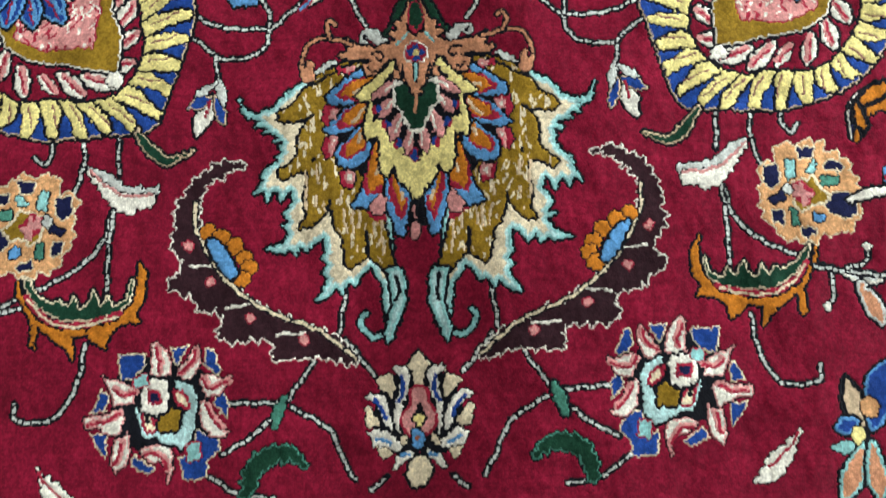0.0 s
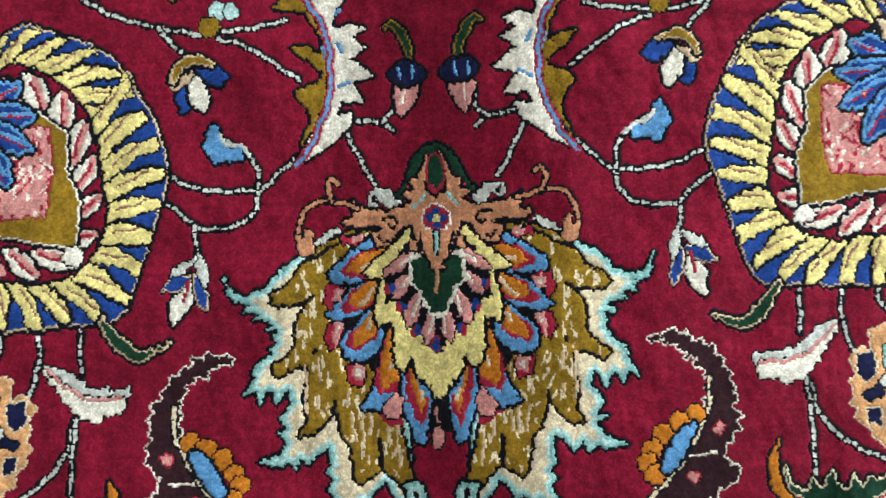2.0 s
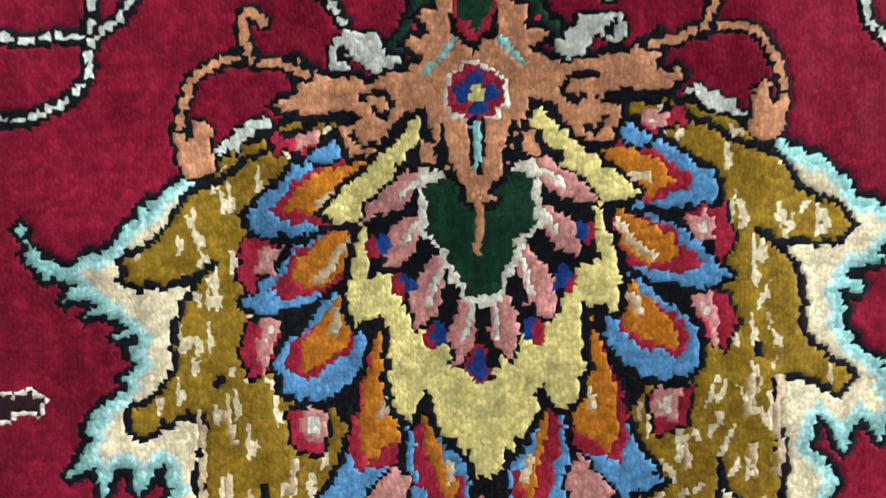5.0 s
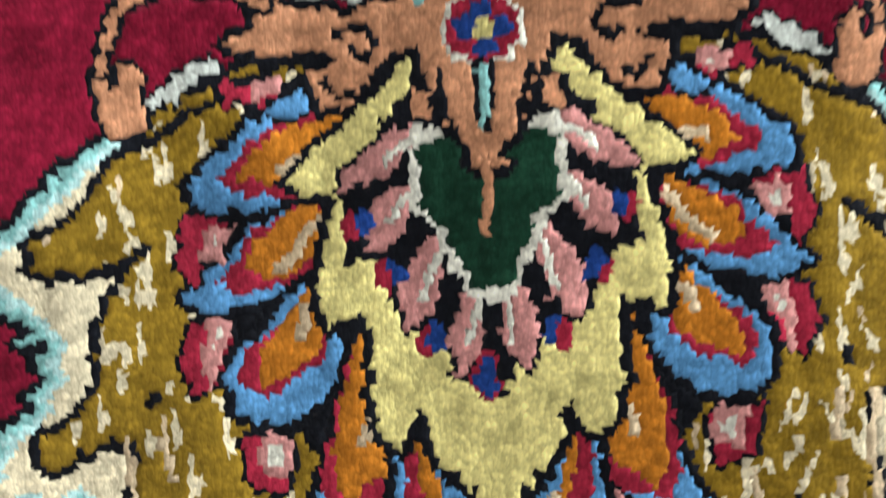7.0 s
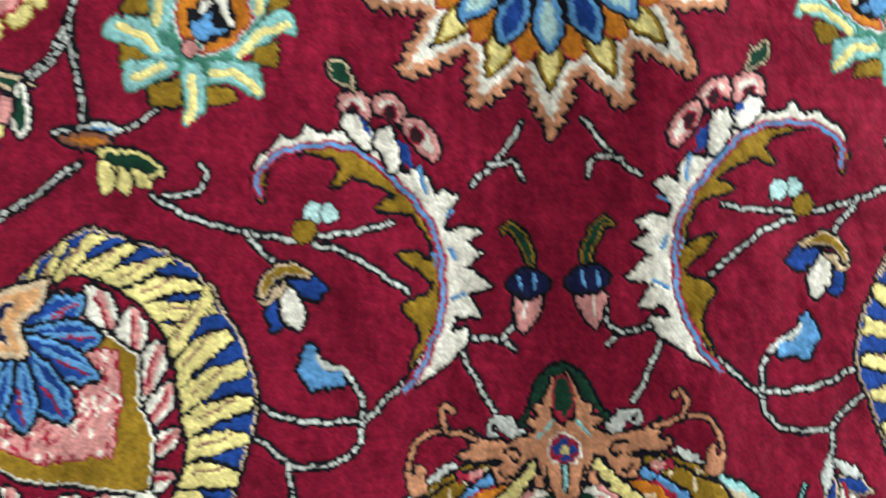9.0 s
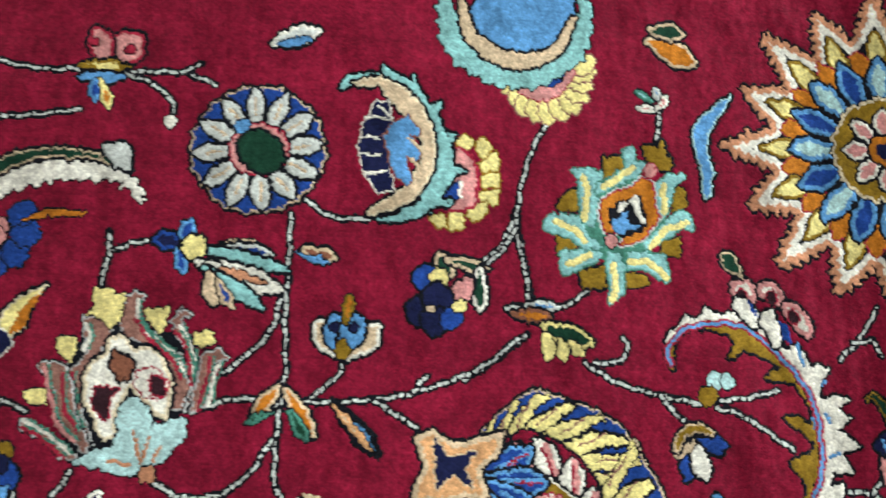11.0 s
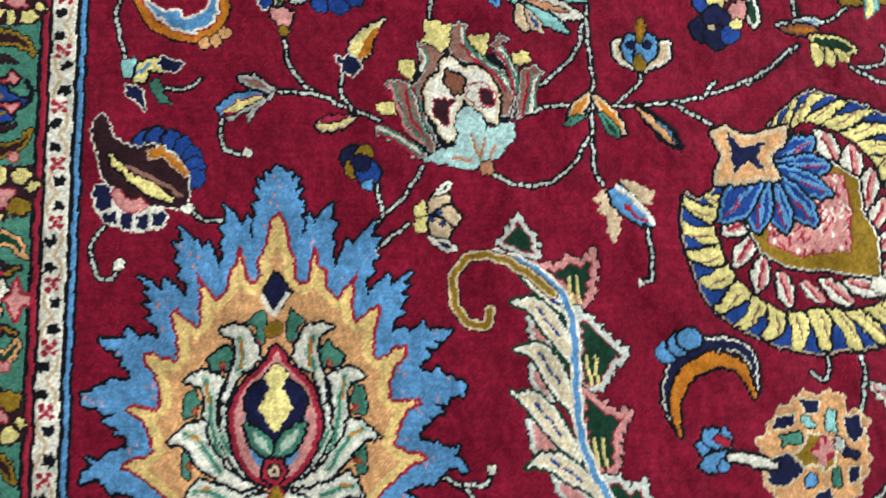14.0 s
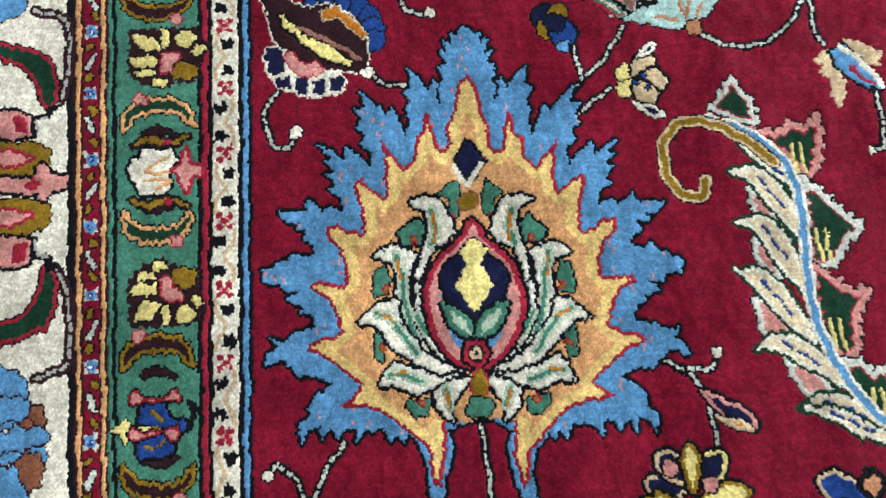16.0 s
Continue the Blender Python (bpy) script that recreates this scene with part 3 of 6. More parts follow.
    def flames():
        for outer, mid, heart, vein in (
            ([(-53, -17), (-67, -27), (-79, -36), (-87, -43), (-83, -50), (-68, -51), (-54, -51), (-43, -46), (-33, -30), (-45, -20)], [(-46, -21), (-61, -27), (-71, -36), (-77, -42), (-68, -47), (-54, -48), (-41, -44), (-33, -29)], [(-37, -24), (-55, -27), (-63, -32), (-71, -41), (-62, -45), (-51, -43), (-41, -40), (-32, -28)], [(-60, -39), (-51, -36), (-44, -32)]),
            ([(-60, -52), (-71, -57), (-74, -62), (-81, -67), (-84, -71), (-90, -76), (-79, -80), (-69, -77), (-57, -77), (-54, -71), (-46, -67), (-46, -50)], [(-56, -51), (-69, -57), (-72, -64), (-80, -72), (-69, -74), (-55, -71), (-47, -66), (-46, -50)], [(-49, -49), (-57, -52), (-68, -60), (-71, -68), (-60, -71), (-51, -64), (-47, -53)], [(-49, -55), (-56, -63), (-62, -68)]),
            ([(-59, -77), (-66, -86), (-73, -90), (-77, -97), (-75, -111), (-58, -112), (-47, -103), (-43, -93), (-47, -83), (-50, -71)], [(-52, -75), (-61, -84), (-71, -91), (-73, -100), (-69, -106), (-60, -101), (-48, -95), (-47, -83)], [(-49, -70), (-58, -81), (-67, -91), (-69, -103), (-61, -99), (-51, -93), (-48, -82)], [(-54, -80), (-56, -87)]),
            ([(-45, -108), (-49, -123), (-54, -137), (-62, -150), (-50, -153), (-36, -146), (-26, -136), (-23, -124), (-32, -121), (-34, -106)], [(-45, -105), (-49, -118), (-51, -132), (-48, -140), (-33, -135), (-27, -126), (-34, -119), (-34, -106), (-42, -95)], [(-38, -85), (-44, -103), (-47, -118), (-47, -131), (-44, -136), (-32, -127), (-32, -116), (-33, -106), (-36, -92)], [(-35, -106), (-38, -120)]),
            ([(-28, -117), (-31, -143), (-25, -160), (-20, -178), (-13, -178), (-10, -161), (-7, -138), (-12, -134)], [(-27, -113), (-27, -135), (-21, -155), (-16, -166), (-10, -153), (-9, -141), (-17, -142), (-20, -115)], [(-24, -111), (-22, -131), (-18, -142), (-15, -158), (-11, -145), (-16, -138), (-18, -131), (-20, -114)], [(-15, -138), (-14, -144)]),
        ):
            shape(outer, SKY, smooth=False, name="petal")
            shape(mid, ROSE, edge=None, smooth=False)
            shape(heart, ORANGE, edge=None, smooth=False, name="petal")
            line(vein, 1.1, CREAM)
        for red, pale in (([(-87, -51), (-90, -65), (-85, -74), (-82, -60), (-71, -54)], [(-83, -55), (-71, -54), (-78, -65), (-83, -63)]), ([(-87, -82), (-90, -95), (-85, -104), (-80, -99), (-74, -82)], [(-82, -82), (-74, -82), (-79, -94), (-82, -102), (-84, -96)]), ([(-74, -115), (-71, -129), (-60, -134), (-58, -117)], [(-69, -116), (-59, -116), (-59, -127), (-69, -127)]), ([(-75, -14), (-75, -20), (-62, -22), (-57, -16)], [(-69, -15), (-59, -13), (-58, -18), (-67, -21)])):
            shape(red, ROSE, smooth=False)
            shape(pale, (0, PINK), (2, IVORY), edge=None, smooth=False, name="bud")
        shape([(-49, -156), (-36, -166), (-30, -165), (-29, -151)], ROSE, edge=None, smooth=False)
        shape([(-34, -137), (-45, -149), (-41, -158), (-31, -159), (-28, -144)], PINK, smooth=False, name="bud")
        shape([(-53, -16), (-62, -23), (-57, -27), (-48, -20)], SKY, smooth=False, name="petal")
    halves(flames)
    line([(-1, -136), (-2, -166)], 1.4, INK)
    oval((-2, -174), 5, 9, 0, PINK, name="bud")
    line([(-2, -150), (-2, -162)], 0.8, PINK)
    sym([(0, -7), (-19, -6), (-23, -9), (-27, -16), (-35, -21), (-42, -29), (-51, -37), (-58, -44), (-47, -46), (-43, -48), (-47, -61), (-49, -76), (-48, -87), (-44, -83), (-35, -83), (-35, -106), (-32, -118), (-28, -121), (-22, -113), (-21, -106), (-20, -110), (-19, -120), (-15, -127), (-11, -129), (-9, -134), (-6, -132), (-4, -143)], YELLOW, smooth=False, name="shield")
    sym([(-1, -12), (-18, -12), (-25, -23), (-30, -26), (-31, -30), (-39, -38), (-36, -46), (-41, -48), (-42, -66), (-31, -68), (-31, -77), (-23, -82), (-23, -88), (-9, -93), (-7, -100), (-3, -107)], INK, edge=None, smooth=False)

    def inner():
        for a, b, w in (((-18, -27), (-42, -46), 0.30), ((-22, -44), (-35, -64), 0.46), ((-15, -60), (-25, -88), 0.40), ((-6, -77), (-9, -100), 0.46)):
            petal(a, b, w, PINK, edge=INK, belly=0.55)
            a, b = np.array(a), np.array(b)
            line([a + (b - a) * 0.15 + (2, 0), a + (b - a) * 0.6 + (2, 0)], 0.8, IVORY)
        for at in ((-37, -55), (-29, -71), (-17, -90)):
            oval(np.array(at) + (-2, -1), 3, 4.5, 0, ROSE, edge=None)
            oval(np.array(at) + (1, 0), 2.6, 4.2, 0, ROYAL, edge=None)
    halves(inner)
    oval((-2, -101), 2.4, 6.5, 0, ROYAL, edge=ROSE)
    sym([(-1, -28), (-21, -27), (-23, -48), (-21, -54), (-17, -56), (-15, -63), (-12, -68), (-8, -72), (-7, -78), (-3, -80)], IVORY, edge=None, smooth=False)
    sym([(-1, -29), (-20, -33), (-20, -51), (-13, -56), (-12, -64), (-8, -67), (-6, -74), (-3, -76)], GREEN, edge=None, smooth=False, name="heart")
    sym([(3, 60), (-5, 58), (-12, 53), (-19, 43), (-24, 29), (-30, 22), (-31, 18), (-28, 15), (-20, 20), (1, 19)], GREEN, name="dome")
    sym([(2, 51), (-3, 51), (-10, 46), (-13, 36), (-23, 26), (-20, 20), (1, 19)], ROSE, edge=None, smooth=False)
    sym([(0, 14), (-3, 18), (-8, 21), (-9, 25), (-5, 41), (-5, 53), (-9, 41), (-12, 32), (-20, 29), (-17, 23), (-28, 18), (-19, 13), (-26, 8), (-40, 6), (-56, 8), (-70, 15), (-65, 6), (-64, 1), (-72, -1), (-75, -5), (-63, -6), (-48, -4), (-42, -8), (-51, -12), (-49, -23), (-40, -23), (-32, -15), (-26, -7), (-18, -5), (-16, -13), (-12, -18), (-12, -27), (-8, -32), (-4, -34), (-5, -40), (-1, -40)], SALMON, smooth=False, name="crown")
    sym([(2, 51), (-3, 48), (-6, 40), (-6, 29), (-2, 24), (1, 22)], GREEN, smooth=False, edge=ROSE, name="dome")
    line([(0, -37), (-1, -60)], 0.9, SALMON)

    def arms():
        line([(-63, 9), (-81, 14), (-97, 13), (-108, 1), (-110, -16)], 2.2, INK)
        line([(-63, 9), (-81, 14), (-97, 13), (-108, 1), (-110, -16)], 0.9, SALMON)
        line([(-83, 14), (-86, 24), (-83, 32), (-78, 29)], 2.4, INK)
        line([(-83, 14), (-86, 24), (-83, 32), (-78, 29)], 1.0, SALMON)
        shape([(-105, -8), (-99, -9), (-98, -20), (-97, -27), (-103, -30), (-110, -26), (-111, -13), (-108, -12), (-108, -17), (-105, -14)], SALMON, smooth=False, name="hook")
        shape([(-54, 22), (-50, 24), (-38, 24), (-32, 15), (-27, 12), (-32, 9), (-40, 10), (-45, 15), (-48, 11), (-54, 12)], GREY, smooth=False, name="scroll")
        shape([(-51, 20), (-48, 20), (-47, 13), (-51, 14)], INK, edge=None, smooth=False)
        band([(-96, -20), (-88, -15), (-76, -8)], 5, GREY, start=0.7, end=0.6)
        line([(-18, 9), (-12, 14), (-8, 20)], 0.9, AQUA)
        line([(-43, 0), (-35, 1), (-31, -3), (-35, -8), (-39, -6)], 0.9, INK)
        line([(-46, -15), (-43, -19), (-39, -18)], 0.9, INK)
        shape([(-20, -17), (-15, -18), (-16, -24), (-21, -26)], SALMON, smooth=False)
        line([(-13, -12), (-11, -25), (-9, -33)], 0.8, INK)
    halves(arms)
    dot((0, 0), 12, (0, IVORY), (1, ROSE), edge=None, name="rosette")
    for d in ((5, 0), (-5, 0), (0, 5), (0, -5)):
        dot(d, 3.0, ROYAL, edge=None)
    dot((0, 0), 3.0, YELLOW, edge=None)
    band([(0, -9), (-1, -30)], 6.5, INK, start=0.8, end=0.6, edge=None)
    band([(0, -9), (-1, -30)], 3.0, AQUA, start=0.8, end=0.6, edge=None, name="bar")


# ---- round palmettes of the field ----
@motif("round_palmette", "round palmette ringed with yellow and royal-blue petals")
def _():
    ring = [(-343, 155), (-303, 154), (-258, 134), (-232, 99)] + [(-249, 130), (-225, 84), (-212, 44), (-221, 7), (-235, -39), (-252, -75), (-293, -81), (-340, -85)] + [(-371, -82), (-410, -67), (-445, -39), (-463, 17), (-458, 66)] + [(-434, 65)]
    core = [(-351, 122), (-318, 123), (-287, 102), (-273, 70), (-266, 33), (-264, -1)] + [(-279, -30), (-307, -45), (-341, -43)] + [(-380, -44), (-412, -21), (-428, 17)] + [(-423, 49)]
    shape(ring, (0, CREAM), (1, ROYAL), name="rim")
    outer = even(curve(ring, True), 4.0, True)
    inner = even(curve(core, True), 4.0, True)
    count = int(len(outer) * 4.0 / 27)
    for k in range(count):
        def on(p, f):
            return p[int(((k + f) / count) % 1 * len(p))]
        def mid(f, w):
            return on(inner, f) * (1 - w) + on(outer, f) * w
        long = dice.uniform(0.9, 1.0)
        shape([on(inner, 0.0), on(inner, 0.9), mid(0.98, 0.3), mid(1.0, 0.6), mid(1.2, long), mid(0.86, long), mid(0.5, 0.62), mid(0.34, 0.5), mid(0.12, 0.28)], YELLOW, edge=INK, smooth=False, thin=k % 2 == 0, name="petal")
        line([on(inner, 0.4) * 0.8 + on(outer, 0.6) * 0.2, on(inner, 0.5) * 0.3 + on(outer, 0.7) * 0.7], 0.6, TAUPE)
    shape(core, RED, name="ground")
    c = np.mean(np.asarray(core, float), 0)
    for k in range(17):
        a = inner[int((k / 17) * len(inner))]
        b = inner[int((k / 17 + 0.06) % 1 * len(inner))]
        tip = c + (a - c) * 0.97
        foot = c + (b - c) * 0.66
        petal(foot, tip, 0.46, (0, IVORY), edge=INK, belly=0.6, name="petal")
        line([foot + (tip - foot) * 0.1 + (2, 1), foot + (tip - foot) * 0.85 + (2, 1)], 2.0, PINK)
        line([foot + (tip - foot) * 0.2, foot + (tip - foot) * 0.8], 0.9, ROSE)
    shape([(-338, 92), (-315, 92), (-293, 74), (-293, 44), (-282, 19), (-286, -19), (-328, -13), (-368, -9), (-395, 7), (-405, 34), (-378, 67)], (0, IVORY), (1, OLIVE), smooth=False, name="kite")
    pink = [(-330, 78), (-308, 78), (-305, 43), (-311, 7), (-356, 3), (-386, 16), (-374, 61)]
    shape(pink, PINK, edge=ROSE, smooth=False, name="heart")
    flecks(pink, PINK, ROSE, 60, 8, 2, wide=2)
    flecks(pink, PINK, IVORY, 45, 6, 2, wide=2)
    for t, w in zip([(-329, 113), (-317, 87), (-320, 59), (-338, 29), (-367, 23), (-396, 25), (-427, 36)], (0.42, 0.36, 0.34, 0.34, 0.36, 0.38, 0.42)):
        a = np.array((-380, 87))
        t = np.array(t)
        petal(a, t, w, (0, SKY), (2, ROYAL), belly=0.66, name="leaf")
        line([a + (t - a) * 0.35 + (3, 2), a + (t - a) * 0.85 + (3, 2)], 1.3, SKY)
        line([a + (t - a) * 0.55, a + (t - a) * 0.9], 0.6, ROSE)
        dot(a + (t - a) * 0.66, 2.2, (0, ROSE), (1, CREAM), edge=None)
    shape([(-429, 124), (-412, 129), (-396, 119), (-379, 122), (-353, 129), (-358, 111), (-373, 97), (-367, 75), (-384, 76), (-403, 72), (-430, 71), (-428, 84), (-419, 100)], (0, CREAM), (3, GOLD), smooth=False, name="star")
    shape([(-411, 123), (-400, 107), (-376, 113), (-387, 98), (-379, 83), (-396, 94), (-409, 81), (-410, 102)], NAVY, edge=CREAM, smooth=False, name="star")
    dot((-288, -25), 7, IVORY, barbs=(6, 3), name="bud")


# ---- the flame palmette beside the border ----
@motif("flame_palmette", "blue and gold flame palmette round a green lotus", False)
def _():
    axis = ((-828, 100), (-831, -222))
    crest = [(-830, 102), (-835, 94), (-841, 98), (-839, 87), (-848, 91), (-842, 78), (-851, 83), (-845, 70), (-853, 65), (-847, 56), (-852, 48), (-850, 32), (-854, 41), (-852, 52), (-856, 57), (-860, 47), (-867, 58), (-874, 64), (-878, 68), (-875, 52), (-881, 46), (-875, 38), (-880, 29), (-876, 22), (-880, 8), (-885, 22), (-890, 34), (-895, 27), (-904, 39), (-915, 48), (-911, 34), (-920, 33), (-914, 24), (-920, 17), (-911, 10), (-916, 3), (-907, -4), (-908, -19)]
    tongue = [(-915, -9), (-927, 2), (-930, -10), (-938, -3), (-952, 4), (-939, -8), (-947, -10), (-937, -18), (-946, -20), (-935, -29), (-942, -33), (-931, -41), (-929, -53), (-941, -46), (-946, -52), (-957, -40), (-960, -49), (-983, -51), (-974, -59), (-964, -58), (-970, -64), (-959, -66), (-964, -73), (-955, -76), (-952, -85)]
    root = [(-964, -88), (-970, -83), (-975, -89), (-982, -91), (-994, -96), (-991, -106), (-979, -108), (-974, -114), (-964, -112), (-975, -119), (-961, -125), (-966, -129), (-955, -131), (-952, -142), (-969, -145), (-978, -152), (-988, -148), (-982, -156), (-989, -162), (-994, -172), (-978, -166), (-970, -172), (-966, -178), (-952, -178), (-939, -185)]
    sole = [(-952, -192), (-959, -199), (-956, -207), (-966, -213), (-964, -229), (-959, -218), (-950, -216), (-949, -226), (-943, -216), (-935, -226), (-932, -217), (-923, -217), (-923, -229), (-916, -220), (-902, -218), (-898, -230), (-893, -222), (-888, -230), (-883, -225), (-876, -233), (-871, -242), (-869, -254), (-871, -271), (-860, -271), (-854, -250), (-852, -233), (-854, -226), (-857, -223), (-839, -215)]
    rim = crest + tongue + root + sole
    both(rim, axis, SKY, smooth=False, name="rim")
    flecks(np.vstack([rim, flip(rim, axis)[::-1]]), SKY, PINK, 120, 4, 1)
    gold_top = [(-830, 59), (-835, 51), (-838, 41), (-840, 27), (-847, 15), (-847, -2), (-854, -4), (-858, 13), (-860, 25), (-864, 28), (-866, 11), (-872, 6), (-874, -11), (-881, -19), (-888, -9), (-895, -2), (-900, 7), (-898, -7), (-897, -23), (-898, -41), (-907, -34), (-918, -25), (-922, -31), (-916, -50), (-916, -72), (-931, -63), (-943, -62), (-944, -71), (-934, -81), (-930, -92), (-930, -108)]
    gold_low = [(-954, -108), (-957, -112), (-943, -120), (-937, -133), (-933, -147), (-959, -153), (-960, -158), (-939, -170), (-927, -181), (-918, -187), (-935, -200), (-914, -203), (-898, -210), (-881, -225), (-869, -238), (-866, -262), (-861, -264), (-857, -245), (-856, -229), (-858, -217), (-839, -213)]
    both(gold_top + gold_low, axis, (0, ROSE), (2, STRAW), (8, GOLD), smooth=False, edge=None, name="flame")
    ground = [(-832, -29), (-848, -32), (-870, -43), (-887, -67), (-902, -89), (-910, -117), (-915, -141), (-906, -173), (-895, -191), (-874, -207), (-855, -215), (-832, -215)]
    both(ground, axis, GOLD, edge=None, name="ground")
    for p, q in (([(-888, -70), (-881, -65), (-874, -60), (-866, -65), (-869, -79), (-884, -79)], (-875, -76)), ([(-905, -97), (-898, -95), (-895, -109), (-897, -118), (-908, -120), (-908, -111)], (-898, -114)), ([(-907, -147), (-899, -148), (-901, -170), (-907, -167)], (-901, -159)), ([(-885, -197), (-867, -199), (-869, -211), (-879, -211), (-884, -204)], (-874, -200)), ([(-855, -39), (-841, -29), (-838, -44), (-839, -58), (-847, -59), (-846, -44)], (-845, -59))):
        for turn in (lambda v: np.asarray(v, float), lambda v: flip(v, axis)):
            shape(turn(p), SEA, smooth=False, name="leaf")
            dot(np.ravel(turn(q)), 3.4, (0, ROSE), (1, OLIVE), edge=None)
    blades = (
        ([(-879, -46), (-867, -41), (-854, -44), (-847, -59), (-843, -71), (-850, -79), (-860, -83), (-867, -97), (-872, -112), (-876, -110), (-872, -92), (-867, -79), (-863, -65), (-866, -54), (-873, -49)], [(-861, -53), (-858, -66), (-862, -80)], [(-859, -55), (-859, -79)]),
        ([(-908, -89), (-894, -79), (-879, -85), (-873, -88), (-879, -96), (-882, -127), (-874, -142), (-862, -162), (-849, -176), (-867, -171), (-886, -149), (-891, -127), (-890, -100), (-895, -93)], [(-889, -88), (-885, -109), (-883, -131), (-876, -150)], [(-888, -92), (-887, -106)]),
        ([(-877, -110), (-872, -112), (-874, -132), (-865, -149), (-847, -172), (-851, -174), (-868, -156), (-877, -136)], [(-875, -136), (-868, -149)], None),
        ([(-921, -141), (-914, -134), (-906, -126), (-891, -122), (-889, -135), (-882, -148), (-866, -167), (-840, -178), (-858, -180), (-876, -173), (-893, -158), (-905, -142), (-913, -140)], [(-905, -132), (-892, -141), (-876, -165)], [(-902, -133), (-893, -139)]),
        ([(-905, -188), (-901, -178), (-892, -169), (-875, -176), (-858, -181), (-839, -180), (-854, -186), (-867, -190), (-878, -194), (-886, -189)], [(-897, -179), (-886, -180), (-872, -186)], [(-893, -178), (-885, -178)]),
        ([(-864, -192), (-850, -184), (-834, -182), (-842, -192), (-851, -203), (-853, -209), (-849, -219), (-862, -206)], [(-855, -192), (-852, -205)], [(-855, -194), (-853, -205)]),
    )
    for out, core, vein in blades:
        for turn in (lambda p: np.asarray(p, float), lambda p: flip(p, axis)):
            shape(turn(out), (0, GREY), (1, IVORY), smooth=False, name="blade")
            line(turn(core), 2.6, MINT)
            line(turn(core), 1.1, SEA)
            if vein:
                line(turn(vein), 0.8, ORANGE)
    both([(-833, -63), (-839, -75), (-851, -85), (-864, -102), (-870, -128), (-862, -154), (-848, -171), (-832, -179)], axis, (0, ROSE), (3, PINK), (9, SKY), name="pod")
    both([(-833, -89), (-845, -93), (-854, -103), (-852, -120), (-843, -137), (-831, -156)], axis, NAVY, edge=INK, name="heart")
    for s in (1, 0):
        tip = (-855, -126)
        petal((-831, -155), tip if s else flip([tip], axis)[0], 0.42, (0, SEA), (3, MINT), name="leaf")
    both([(-832, -77), (-841, -87), (-835, -98), (-844, -114), (-832, -132)], axis, YELLOW, edge=NAVY, smooth=False, name="spear")
    dot((-831, -165), 10, (0, ROSE), (2, BROWN), edge=INK)
    dot((-831, -165), 5, (0, CREAM), (2, NAVY), edge=None)
    petal((-829, -177), (-829, -202), 0.5, OLIVE, edge=ROSE)
    oval((-830, -206), 11, 8, 0, (0, SEA), edge=INK)
    dot((-832, -47), 7, OLIVE, edge=RUST)
    both([(-831, 2), (-841, -12), (-832, -28)], axis, NAVY, edge=INK, smooth=False, name="bud")
    line([(-843, -17), (-832, -34), (-820, -17)], 1.4, IVORY, smooth=False)


# ---- leaves ----
@motif("saz_leaf", "long feathered cream and pale-blue curling leaf")
def _():
    for rim, p, q in ((PINK, [(-605, 7), (-581, 0), (-568, 8), (-557, 3), (-543, 16), (-550, -31), (-562, -36), (-574, -21), (-593, -6)], (-566, -20)), (GREY, [(-565, -36), (-548, -52), (-533, -69), (-519, -80), (-538, -89), (-547, -108), (-565, -112), (-569, -86)], (-555, -92)), (PINK, [(-569, -105), (-556, -112), (-543, -128), (-520, -129), (-535, -144), (-538, -173), (-551, -185), (-568, -163)], (-554, -161)), (GREY, [(-557, -180), (-536, -183), (-529, -193), (-514, -184)] + [(-515, -186), (-515, -232), (-541, -225)], (-529, -216))):
        shape(p, (0, rim), (4, ROSE), (5, GREEN), barbs=(10, 5), smooth=False, name="lobe")
        for d in (-4, 3):
            line([np.array(q) + (d, 11), np.array(q) + (d + 2, -12)], 1.0, YELLOW)
    shape([(-636, 25), (-624, 33), (-610, 51), (-605, 35), (-596, 25), (-596, 6), (-618, 16)], (0, GREY), (3, ROSE), (4, GREEN), smooth=False, barbs=(9, 3), name="lobe")
    for a in ([(-608, -41), (-600, -46), (-585, -76), (-607, -73)], [(-611, -84), (-598, -89), (-586, -121), (-609, -107)], [(-616, -131), (-605, -133), (-585, -160), (-611, -161)], [(-596, -179), (-579, -182), (-560, -204), (-584, -207)]):
        shape(a, (0, GREY), (3, PINK), smooth=False, barbs=(10, 3), name="scale")
    spine = [(-634, 14), (-605, 2), (-579, -22), (-570, -47), (-569, -77), (-570, -108), (-569, -146), (-559, -180), (-543, -208), (-528, -226)] + [(-502, -245), (-480, -249)]
    for p, w in (([(-622, 2), (-603, -12), (-580, -35), (-571, -51)], 12), ([(-624, -30), (-601, -35), (-583, -60), (-568, -93)], 22), ([(-624, -71), (-601, -75), (-585, -101), (-569, -135)], 23), ([(-629, -109), (-606, -119), (-585, -147), (-568, -169)], 23), ([(-619, -173), (-596, -166), (-570, -184), (-547, -204)], 21), ([(-590, -218), (-568, -212), (-541, -223), (-527, -234)], 19), ([(-591, -216), (-565, -220), (-535, -236), (-502, -247)], 14)):
        band(p, w, (0, GREEN), (1, IVORY), (3, LINEN), belly=0.5, start=0.1, end=0.25, edge=GREEN, name="feather")
        q = np.asarray(p, float)
        line([q[1], (q[1] + q[2]) / 2, q[2]], 0.9, ROYAL, dash=(9, 3))
    line(spine, 3.4, IVORY)
    line(spine, 1.8, SKY)
    curl = [(-641, -36), (-647, -49), (-663, -46), (-673, -27), (-672, -3), (-657, 12), (-634, 11), (-606, -5), (-586, -23)]
    line(curl, 3.8, INK)
    line(curl, 3.0, CREAM)
    line(curl, 1.7, OLIVE)


